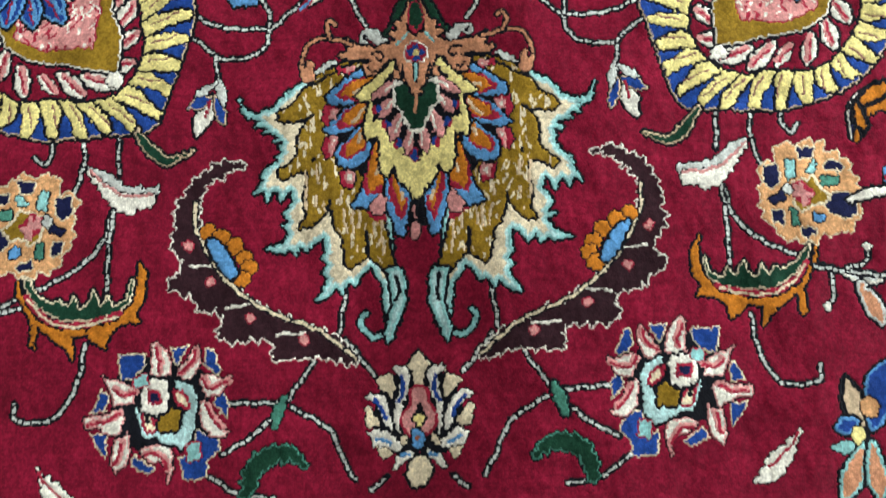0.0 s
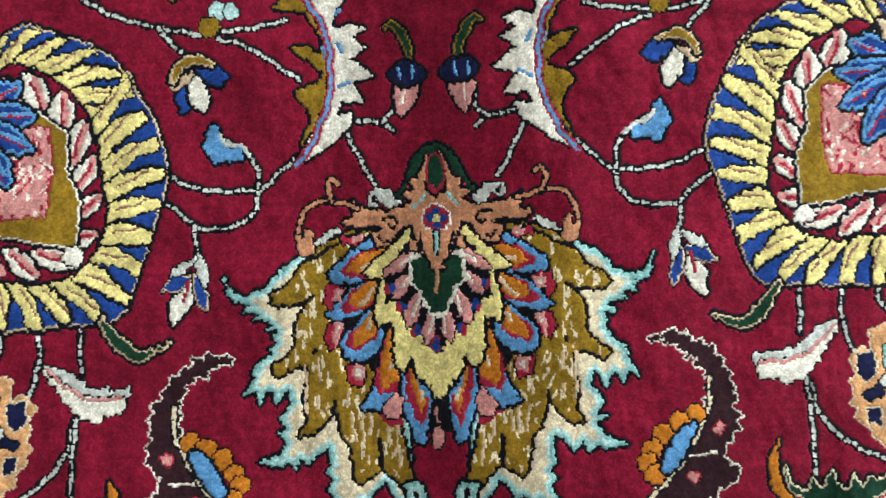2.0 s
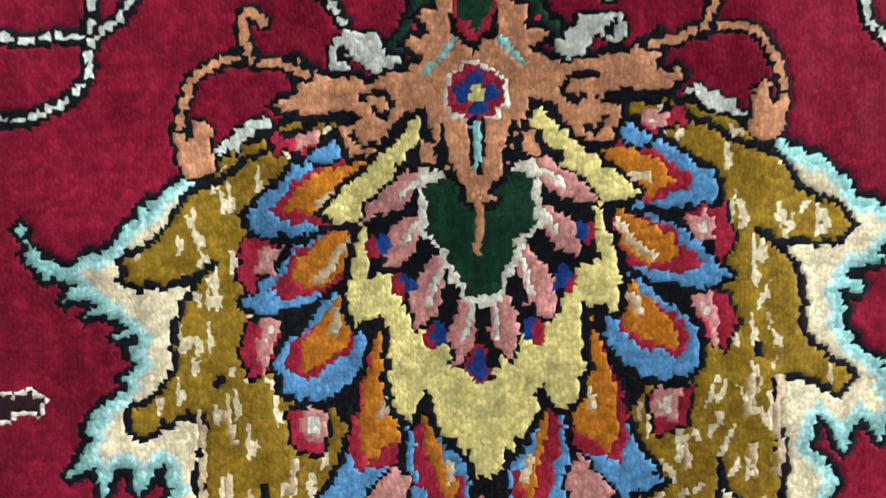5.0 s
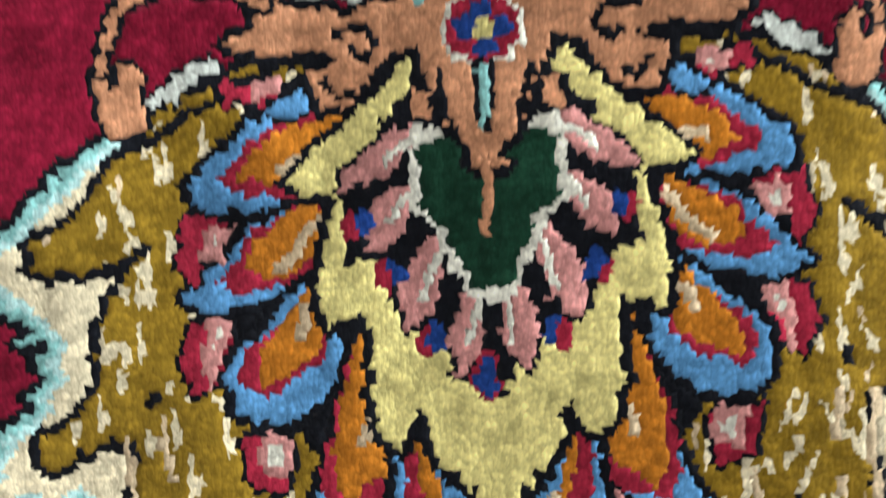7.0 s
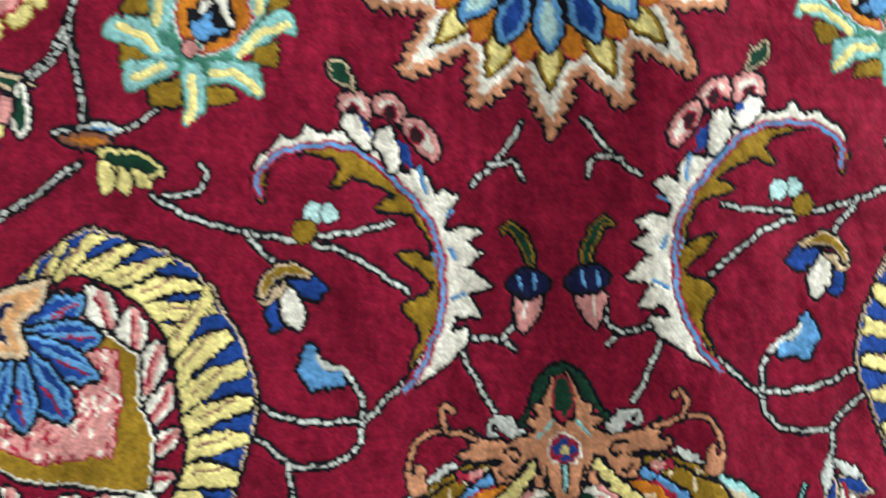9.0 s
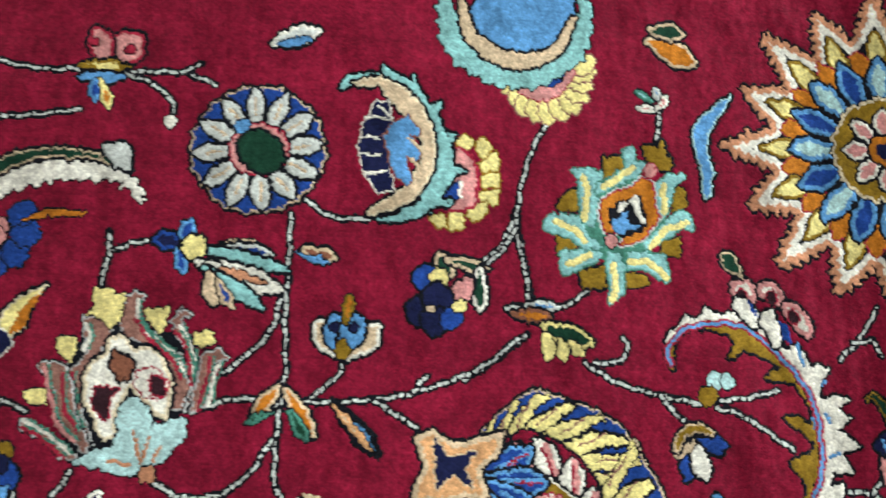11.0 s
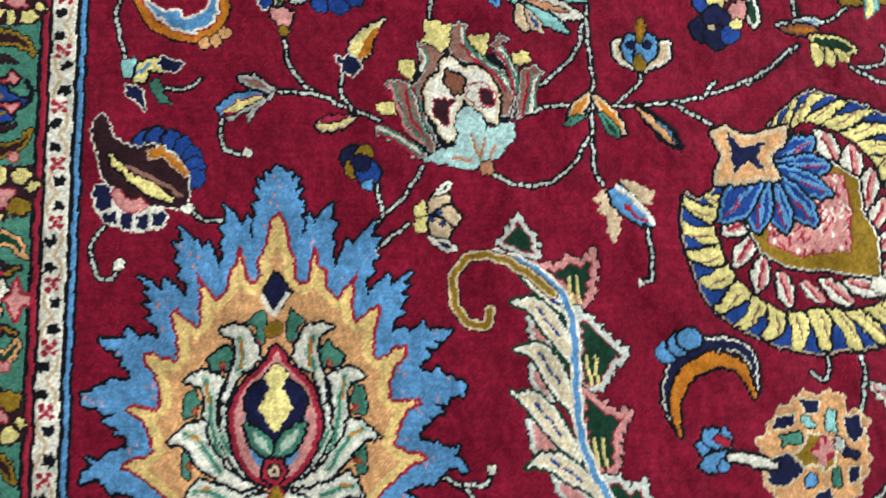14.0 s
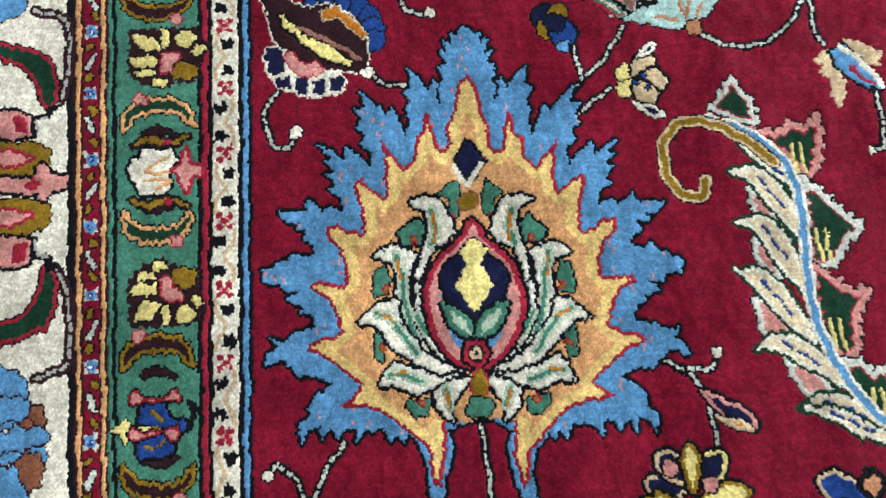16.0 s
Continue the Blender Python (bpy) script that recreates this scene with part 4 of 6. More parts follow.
@motif("shell_leaf", "dark brown leaf with navy fans and ivory outline", False)
def _():
    for x, y in [(-950, 128), (-938, 131), (-925, 128), (-914, 122), (-907, 113), (-903, 103), (-903, 91)]:
        dot((x, y), 9.5, ROYAL, name="petal")
    shape([(-991, 88), (-978, 92), (-959, 72), (-930, 65), (-925, 57), (-932, 45), (-958, 43), (-979, 51), (-991, 64), (-995, 79)], IVORY, edge=None, smooth=False)
    for p in ([(-990, 89), (-979, 90), (-976, 68), (-988, 65), (-992, 79)], [(-984, 61), (-973, 64), (-971, 52), (-981, 53)], [(-968, 60), (-957, 62), (-958, 47), (-966, 48)], [(-954, 57), (-944, 59), (-944, 47), (-954, 46)], [(-940, 61), (-928, 63), (-927, 56), (-932, 49), (-940, 49)]):
        shape(p, NAVY, edge=IVORY, smooth=False, name="fan")
    shape([(-996, 142), (-992, 154), (-984, 156), (-982, 137), (-975, 130), (-951, 120), (-946, 125), (-932, 122), (-919, 109), (-909, 93), (-908, 69), (-915, 64), (-940, 69), (-954, 65), (-968, 82), (-982, 92), (-988, 107), (-991, 122), (-995, 132)], BROWN, edge=IVORY, smooth=False, barbs=(9, 2), name="blade")
    shape([(-946, 119), (-934, 122), (-920, 111), (-910, 97), (-911, 94), (-922, 103), (-933, 114), (-945, 111)], ORANGE, edge=CREAM, smooth=False, name="rib")
    shape([(-980, 117), (-973, 111), (-963, 100), (-949, 93), (-935, 85), (-919, 73), (-923, 70), (-940, 75), (-953, 84), (-967, 98), (-977, 107)], YELLOW, edge=INK, smooth=False, name="rib")
    line([(-964, 105), (-945, 95), (-926, 84), (-915, 76)], 1.3, TAUPE)
    shape([(-977, 81), (-970, 85), (-963, 74), (-949, 74), (-944, 66), (-958, 61), (-970, 68)], PINK, edge=ROSE, smooth=False, name="fan")
    dot((-908, 64), 5, IVORY)


@motif("crescent_leaf", "white and olive feathered crescent leaf with pink crest")
def _():
    spine = [(-211, 184), (-212, 197), (-203, 209), (-187, 217), (-159, 219), (-139, 213), (-119, 196), (-99, 174), (-87, 152), (-83, 127), (-84, 99), (-92, 76), (-100, 58), (-112, 43)]
    shape([(-210, 178), (-216, 192), (-208, 208), (-187, 215), (-159, 210), (-153, 202), (-161, 188), (-146, 196), (-131, 192), (-113, 182), (-130, 174), (-119, 171), (-103, 169), (-91, 150), (-90, 132), (-101, 139), (-115, 140), (-100, 126), (-89, 119), (-92, 111), (-106, 108), (-112, 102), (-103, 91), (-98, 78), (-105, 64), (-112, 43), (-90, 68), (-81, 103), (-80, 135), (-87, 156), (-101, 178), (-119, 200), (-139, 216), (-159, 222), (-187, 220), (-206, 210)], OLIVE, smooth=False, name="blade")
    for p in ([(-212, 197), (-215, 205), (-210, 212), (-202, 217), (-196, 225), (-188, 223), (-181, 226), (-178, 234), (-170, 227), (-156, 228), (-150, 233), (-143, 222), (-159, 219), (-187, 217), (-203, 208)], [(-139, 214), (-119, 196), (-99, 174), (-87, 152), (-83, 127), (-84, 99), (-92, 76), (-112, 43), (-91, 55), (-79, 65), (-68, 74), (-62, 87), (-78, 84), (-74, 94), (-56, 94), (-67, 111), (-47, 115), (-59, 127), (-67, 131), (-54, 139), (-66, 147), (-54, 155), (-70, 159), (-78, 155), (-82, 162), (-78, 173), (-70, 182), (-81, 187), (-89, 180), (-91, 193), (-99, 201), (-110, 197), (-114, 213), (-126, 222)]):
        shape(p, IVORY, smooth=False, name="blade")
    for p in ([(-97, 201), (-94, 184)], [(-77, 143), (-73, 135)], [(-76, 107), (-67, 111)], [(-79, 168), (-74, 171)], [(-88, 140), (-86, 131)], [(-94, 168), (-90, 161)]):
        line(p, 1.0, SKY)
    line(spine, 2.2, ROSE)
    line(spine, 1.0, SKY)
    for arc, eye in (([(-153, 240), (-155, 255), (-140, 258), (-132, 249), (-135, 236), (-142, 244)], (-145, 243)), ([(-129, 242), (-129, 255), (-116, 255), (-107, 244), (-109, 230), (-118, 241)], (-118, 242)), ([(-108, 231), (-105, 239), (-94, 235), (-83, 219), (-87, 207), (-98, 216)], (-99, 226))):
        shape(arc, (0, PINK), (3, IVORY), name="scallop")
        oval(eye, 4, 6, 20, BROWN, edge=ROSE)
    for out, blue in (([(-154, 232), (-153, 241), (-144, 242), (-133, 233), (-130, 219), (-139, 217)], [(-140, 240), (-134, 235), (-132, 225), (-138, 231)]), ([(-131, 221), (-127, 231), (-117, 231), (-113, 217), (-112, 201), (-119, 200)], [(-113, 222), (-104, 218), (-103, 202), (-111, 207)])):
        shape(out, IVORY, smooth=False, name="petal")
        shape(blue, ROYAL, edge=None, smooth=False)
    petal((-144, 260), (-161, 282), 0.5, (0, CREAM), (1, GREEN), belly=0.6)


@motif("serrated_leaf", "dark brown serrated leaf with gold vein and sunflower")
def _():
    shape([(-163, -110), (-180, -108), (-198, -117), (-213, -129), (-219, -142), (-226, -156), (-224, -169), (-228, -185), (-224, -195), (-213, -208), (-224, -217), (-231, -228), (-209, -231), (-202, -245), (-184, -243), (-176, -253), (-185, -272), (-166, -273), (-147, -271), (-130, -272), (-133, -295), (-114, -290), (-88, -289), (-54, -297), (-71, -278), (-104, -265), (-141, -251), (-167, -232), (-186, -210), (-200, -189), (-208, -168), (-209, -146), (-200, -128), (-180, -114)], BROWN, edge=IVORY, smooth=False, barbs=(11, 6), name="blade")
    for p in ([(-193, -206), (-212, -205)], [(-154, -241), (-178, -245)], [(-104, -269), (-130, -270)]):
        line(p, 0.8, IVORY)
    line([(-208, -146), (-207, -170), (-186, -209), (-164, -232), (-135, -250), (-93, -266), (-57, -293)], 2.0, INK)
    line([(-208, -146), (-207, -170), (-186, -209), (-164, -232), (-135, -250), (-93, -266), (-57, -293)], 0.9, LINEN, dash=(9, 2))
    for a in [(-215, -187), (-194, -222), (-156, -254), (-106, -275)]:
        dot(a, 4.0, PINK, edge=ROSE)
    for a in [(-196, -174), (-184, -179), (-171, -187), (-162, -198), (-158, -208), (-164, -218)]:
        dot(a, 8, ORANGE, name="petal")
    shape([(-197, -184), (-185, -185), (-171, -205), (-171, -217), (-182, -211)], SKY, name="eye")


@motif("boat_leaf", "orange and green crescent leaf with toothed edge")
def _():
    shape([(-370, -219), (-363, -239), (-353, -254), (-332, -264), (-303, -263), (-278, -256), (-264, -237), (-259, -212), (-261, -199), (-252, -212), (-254, -237), (-261, -247), (-256, -257), (-266, -257), (-276, -261), (-285, -268), (-288, -281), (-298, -275), (-303, -268), (-318, -271), (-316, -292), (-325, -280), (-340, -268), (-351, -260), (-352, -281), (-357, -279), (-355, -259), (-363, -244), (-371, -229)], ORANGE, smooth=False, name="blade")
    shape([(-368, -213), (-359, -219), (-351, -232), (-336, -237), (-331, -234), (-323, -241), (-318, -230), (-312, -244), (-306, -240), (-301, -225), (-294, -241), (-286, -231), (-281, -242), (-271, -236), (-266, -216), (-263, -222), (-266, -239), (-278, -250), (-303, -256), (-330, -255), (-350, -244), (-362, -229)], (0, LINEN), (1, GREEN), smooth=False, name="blade")
    line([(-361, -233), (-348, -249), (-328, -259), (-303, -258), (-276, -249)], 1.9, ROSE)
    line([(-359, -235), (-347, -250), (-327, -260), (-303, -259), (-278, -251)], 0.8, LINEN)


@motif("feather_leaf", "small white and pink feather leaf")
def _():
    shape([(-310, -110), (-294, -116), (-275, -130), (-252, -133), (-240, -130), (-244, -140), (-277, -141), (-299, -127)], GREY, smooth=False, barbs=(9, 3), name="blade")
    shape([(-311, -113), (-302, -123), (-285, -135), (-269, -139), (-242, -139), (-252, -150), (-261, -149), (-266, -157), (-282, -151), (-295, -137)], IVORY, smooth=False, barbs=(9, 3), name="blade")
    line([(-308, -114), (-293, -128), (-274, -138), (-249, -138)], 1.0, PINK)


@motif("feather_leaf", "small ivory feather leaf with red vein")
def _():
    shape([(-344, -386), (-335, -398), (-322, -404), (-311, -415), (-300, -433), (-320, -430), (-336, -413)], IVORY, smooth=False, barbs=(9, 3), name="blade")
    line([(-343, -390), (-333, -404), (-315, -418)], 0.9, ROSE)


@motif("green_leaf", "bottle-green curved leaf")
def _():
    band([(-158, -418), (-150, -391), (-131, -379), (-113, -380), (-99, -395)], 15, (0, SEA), (1, GREEN), belly=0.45, start=0.5, barbs=(9, 4), name="blade")


@motif("tendril_leaf", "small green and cream curled leaf tip")
def _():
    band([(-267, -75), (-254, -93), (-236, -106), (-211, -96)], 11, (0, CREAM), (1, GREEN), belly=0.4, start=0.5, end=0.2, name="blade")


@motif("star_flower", "pink and white petalled flower with royal-blue patches")
def _():
    shape([(-266, -293), (-203, -299), (-191, -334), (-200, -370), (-226, -369), (-267, -369), (-280, -338)], INK, edge=None)
    for p in ([(-276, -286), (-250, -284), (-250, -297), (-261, -309), (-273, -311)], [(-229, -280), (-210, -279), (-220, -298), (-224, -293)], [(-195, -281), (-188, -283), (-180, -302), (-184, -307), (-197, -297)], [(-290, -318), (-282, -325), (-285, -338), (-299, -339)], [(-299, -357), (-282, -358), (-283, -380), (-294, -368)], [(-262, -387), (-257, -376), (-238, -389), (-245, -395)], [(-180, -319), (-174, -330), (-175, -346), (-189, -331)], [(-203, -355), (-182, -365), (-180, -375), (-190, -384), (-191, -399), (-214, -399), (-218, -380), (-206, -375)]):
        shape(p, (0, LINEN), (1, ROYAL), edge=None, smooth=False, name="patch")
    for p, vein in (
        ([(-245, -276), (-240, -274), (-231, -284), (-226, -293), (-226, -305), (-234, -308), (-245, -305)], [(-242, -281), (-239, -291), (-237, -293), (-239, -303)]),
        ([(-222, -305), (-208, -285), (-203, -277), (-199, -293), (-206, -308), (-213, -311)], [(-218, -304), (-207, -293), (-205, -284)]),
        ([(-202, -310), (-194, -304), (-180, -310), (-170, -306), (-176, -315), (-182, -325), (-194, -326)], [(-198, -309), (-192, -318), (-175, -312)]),
        ([(-201, -327), (-194, -331), (-186, -341), (-179, -355), (-172, -356), (-177, -361), (-189, -363), (-199, -351)], [(-195, -334), (-189, -344), (-181, -354)]),
        ([(-291, -303), (-284, -310), (-271, -311), (-259, -318), (-259, -331), (-278, -333), (-282, -321)], [(-279, -318), (-272, -323), (-260, -322)]),
        ([(-304, -343), (-288, -341), (-271, -335), (-267, -343), (-271, -358), (-285, -358), (-288, -352), (-303, -353)], [(-300, -349), (-283, -346), (-273, -340)]),
        ([(-275, -361), (-266, -362), (-263, -354), (-261, -374), (-265, -387), (-274, -393), (-279, -386), (-277, -373)], [(-270, -366), (-272, -379), (-276, -385)]),
        ([(-254, -372), (-241, -368), (-227, -369), (-222, -379), (-223, -394), (-228, -405), (-227, -392), (-233, -384), (-244, -382)], [(-248, -376), (-235, -378), (-228, -390)]),
    ):
        shape(p, (0, PINK), (1, IVORY), smooth=False, thin=True, name="petal")
        q = np.array(vein, float)
        line(q + (1.5, 1), 2.0, PINK)
        line(q, 1.0, ROSE)
    shape([(-258, -334), (-254, -350), (-248, -362), (-239, -361), (-232, -366), (-215, -372), (-208, -365), (-204, -355), (-204, -339), (-202, -324), (-207, -315), (-223, -310), (-222, -315), (-210, -322), (-208, -334), (-216, -344), (-215, -355), (-237, -356), (-246, -358), (-251, -349), (-253, -336)], PALE, smooth=False, name="ring")
    shape([(-254, -337), (-245, -336), (-241, -344), (-235, -354), (-246, -359), (-251, -354)], (0, ROSE), (2, LINEN), edge=None, smooth=False)
    line([(-249, -339), (-246, -348)], 1.3, INK)
    shape([(-225, -318), (-216, -318), (-208, -326), (-208, -335), (-214, -337), (-222, -330)], (0, ROSE), (2, LINEN), edge=None, smooth=False)
    shape([(-236, -344), (-225, -334), (-218, -338), (-218, -355), (-237, -355)], OLIVE, smooth=False, name="eye")
    shape([(-253, -315), (-244, -309), (-229, -310), (-228, -319), (-230, -337), (-239, -340), (-253, -337)], IVORY, smooth=False, name="eye")
    shape([(-249, -318), (-235, -318), (-234, -331), (-248, -332)], (0, ROSE), (2, NAVY), edge=None, smooth=False)
    shape([(-261, -308), (-250, -304), (-248, -314), (-260, -316)], AQUA, edge=ROSE, smooth=False)
    shape([(-211, -370), (-200, -366), (-198, -381), (-209, -383)], AQUA, edge=ROSE, smooth=False)


@motif("rosette", "salmon rosette with navy notches and olive centre")
def _():
    shape([(-340, -122), (-352, -125), (-358, -121), (-374, -122), (-380, -119), (-384, -134), (-399, -136), (-404, -150), (-404, -158), (-413, -163), (-412, -195), (-401, -200), (-392, -210), (-374, -207), (-373, -213), (-358, -212), (-356, -206), (-341, -213), (-340, -199), (-328, -193), (-327, -183), (-317, -174), (-328, -168), (-326, -160), (-321, -150), (-321, -137), (-339, -137)], GOLD, edge=LINEN, smooth=False, barbs=(17, 7), name="ground")
    for p in ([(-357, -124), (-374, -124), (-371, -134), (-359, -134)], [(-383, -137), (-397, -139), (-402, -148), (-383, -147)], [(-325, -139), (-338, -139), (-339, -155), (-332, -161), (-324, -156)], [(-384, -174), (-392, -170), (-410, -174), (-410, -193), (-399, -196), (-385, -188), (-381, -182)], [(-330, -182), (-340, -183), (-341, -196), (-331, -192)], [(-358, -200), (-372, -204), (-371, -209), (-358, -208)]):
        shape(p, NAVY, edge=LINEN, smooth=False, name="petal")
    for p, c in (([(-345, -134), (-353, -135), (-355, -150), (-347, -154)], AQUA), ([(-364, -146), (-373, -136), (-378, -138), (-372, -150)], AQUA), ([(-378, -152), (-396, -155), (-395, -162), (-379, -162)], SEA), ([(-328, -171), (-341, -165), (-343, -172), (-333, -176)], NAVY), ([(-347, -180), (-353, -184), (-356, -198), (-349, -198)], SEA), ([(-368, -186), (-381, -191), (-379, -197), (-370, -195)], SKY)):
        shape(p, c, smooth=False, thin=True, name="petal")
    shape([(-350, -156), (-372, -150), (-378, -162), (-389, -172), (-381, -181), (-370, -181), (-359, -187), (-351, -180), (-349, -169)], (0, LINEN), (2, OLIVE), edge=None, smooth=False, name="ring")
    shape([(-351, -157), (-361, -155), (-373, -168), (-369, -174), (-362, -181), (-351, -172)], ROSE, edge=None, smooth=False)
    for p in ([(-354, -160), (-364, -176)], [(-352, -167), (-369, -170)], [(-360, -159), (-361, -178)]):
        line(p, 1.6, PINK)
    dot((-346, -163), 5, GREY)


@motif("lotus", "small white lotus with blue veins on the axis", False)
def _():
    sym([(-1, -296), (-21, -306), (-37, -327), (-42, -357), (-27, -378), (-2, -378)], INK, edge=None)
    sym([(-1, -287), (-6, -294), (-12, -298), (-6, -304), (-4, -316), (-1, -318)], LINEN, smooth=False, name="petal")

    def outer():
        for p in ([(-25, -307), (-22, -319), (-24, -329), (-35, -321), (-40, -315)], [(-50, -339), (-47, -336), (-35, -352), (-38, -356), (-48, -356)], [(-40, -373), (-27, -376), (-25, -379), (-33, -385)]):
            shape(p, LINEN, smooth=False, thin=True, name="petal")
        for p, vein in (([(-25, -302), (-13, -299), (-8, -308), (-10, -323), (-15, -333), (-19, -347), (-18, -363), (-22, -356), (-22, -336), (-18, -322), (-18, -308)], [(-16, -310), (-14, -324), (-19, -333)]), ([(-51, -328), (-40, -324), (-30, -330), (-25, -348), (-24, -361), (-32, -353), (-34, -341), (-42, -333)], [(-41, -330), (-34, -339), (-31, -348)]), ([(-47, -361), (-36, -358), (-23, -366), (-15, -372), (-21, -376), (-42, -371)], [(-38, -366), (-27, -370)]), ([(-25, -396), (-21, -382), (-9, -376), (-6, -374), (-6, -379), (-15, -387)], [(-17, -382), (-10, -379)])):
            shape(p, IVORY, smooth=False, thin=True, name="petal")
            line(vein, 1.2, ROYAL if vein[0][1] > -345 else SKY)
        shape([(-19, -366), (-12, -361), (-11, -369), (-18, -371)], LINEN, smooth=False, thin=True)
    halves(outer)
    sym([(-1, -316), (-9, -322), (-10, -333), (-18, -343), (-18, -354), (-10, -363), (-2, -362)], (0, ROSE), (2, PINK), edge=None, name="heart")
    sym([(-1, -333), (-5, -341), (-9, -347), (-2, -356)], INK, edge=None, smooth=False)
    sym([(-1, -342), (-6, -347), (-2, -353)], YELLOW, edge=None, smooth=False)
    sym([(-2, -381), (-7, -384), (-12, -396), (-6, -407), (-2, -408)], LINEN, smooth=False, name="petal")
    oval((-1, -365), 6, 9, 0, SKY, edge=INK)
    dot((-1, -365), 2, RUST, edge=None)


@motif("sun_flower", "many-pointed ivory and salmon star flower", False)
def _():
    c = np.array((0.0, 378.0))
    pts = []
    for k in range(32):
        w = math.pi * (k / 16) - math.pi / 2
        r = (156 if k % 4 == 0 else 146) if k % 2 == 0 else 104
        pts.append(c + r * np.array((math.cos(w), math.sin(w))))
    shape(pts, (0, SALMON), (4, IVORY), (9, INK), smooth=False, barbs=(9, 6), name="rim")
    for k in range(16):
        w = math.pi * (k / 8) - math.pi / 2
        d, e = (np.array((math.cos(v), math.sin(v))) for v in (w, w + math.pi / 16))
        petal(c + 72 * d, c + 120 * d, 0.42, (0, OLIVE), (2, YELLOW), belly=0.5, thin=True)
        petal(c + 72 * e, c + 100 * e, 0.62, ORANGE, edge=ROSE, belly=0.6)
    for k in range(16):
        w = math.pi * (k / 8) - math.pi / 2
        d = np.array((math.cos(w), math.sin(w)))
        petal(c + 40 * d, c + 92 * d, 0.42, (0, SKY), (3, ROYAL if k % 2 else PALE), belly=0.62)
    dot(c, 50, (0, LINEN), (2, OLIVE), barbs=(12, 4), name="ring")
    for k in range(8):
        d = np.array((math.cos(k * math.pi / 4), math.sin(k * math.pi / 4)))
        petal(c + 12 * d, c + 40 * d, 0.6, (0, IVORY), (2, PINK), belly=0.6)
    dot(c, 14, (0, ORANGE), (4, NAVY), name="eye")


@motif("bell_flower", "small navy bell flower with pink mouth and green stalk")
def _():
    band([(-39, 154), (-33, 158), (-25, 148), (-20, 137), (-20, 125)], 9, (0, OLIVE), (1, GREEN), belly=0.6, start=0.3, end=0.6, name="stalk")
    petal((-21, 115), (-25, 83), 0.62, (0, PINK), belly=0.35)
    line([(-24, 105), (-25, 93)], 0.8, IVORY)
    oval((-21, 117), 15, 9.5, 0, NAVY, name="bell")
    line([(-28, 122), (-27, 113)], 0.8, SKY)
    line([(-17, 123), (-18, 113)], 0.8, SKY)


@motif("small_flower", "small blue and white flower with olive cap")
def _():
    c = np.array((-193, 119))
    for t, k in zip([(-164, 116), (-201, 88), (-184, 88), (-211, 108)], (ROYAL, ROYAL, IVORY, CREAM)):
        petal(c, t, 0.5, k, belly=0.65)
    band([(-209, 112), (-203, 127), (-191, 131), (-176, 126)], 9, (0, CREAM), (1, OLIVE), start=0.6, end=0.4, name="cap")


@motif("blue_leaf", "small sky-blue curled leaf")
def _():
    shape([(-178, 79), (-172, 76), (-173, 66), (-166, 59), (-154, 58), (-153, 48), (-166, 49), (-177, 45), (-180, 53), (-186, 60), (-182, 73)], SKY, smooth=False, name="blade")
    line([(-172, 69), (-166, 62), (-155, 60), (-148, 54)], 1.1, GREY)


@motif("bud", "small aqua bud on a stem")
def _():
    dot((-173, 171), 7, PALE)
    dot((-162, 170), 7, PALE)
    dot((-180, 157), 8, OLIVE)


@motif("drop_flower", "small white drop flower with blue side petals")
def _():
    petal((-194, -42), (-209, -82), 0.36, (0, IVORY), belly=0.55)
    petal((-194, -42), (-219, -56), 0.4, (0, CREAM), (1, ROYAL))
    petal((-191, -42), (-183, -72), 0.36, (0, CREAM), (1, ROYAL))
    petal((-189, -25), (-183, -52), 0.3, GREY)
    petal((-191, -30), (-212, -44), 0.3, GREY)
    line([(-197, -47), (-201, -62)], 1.0, ROSE)


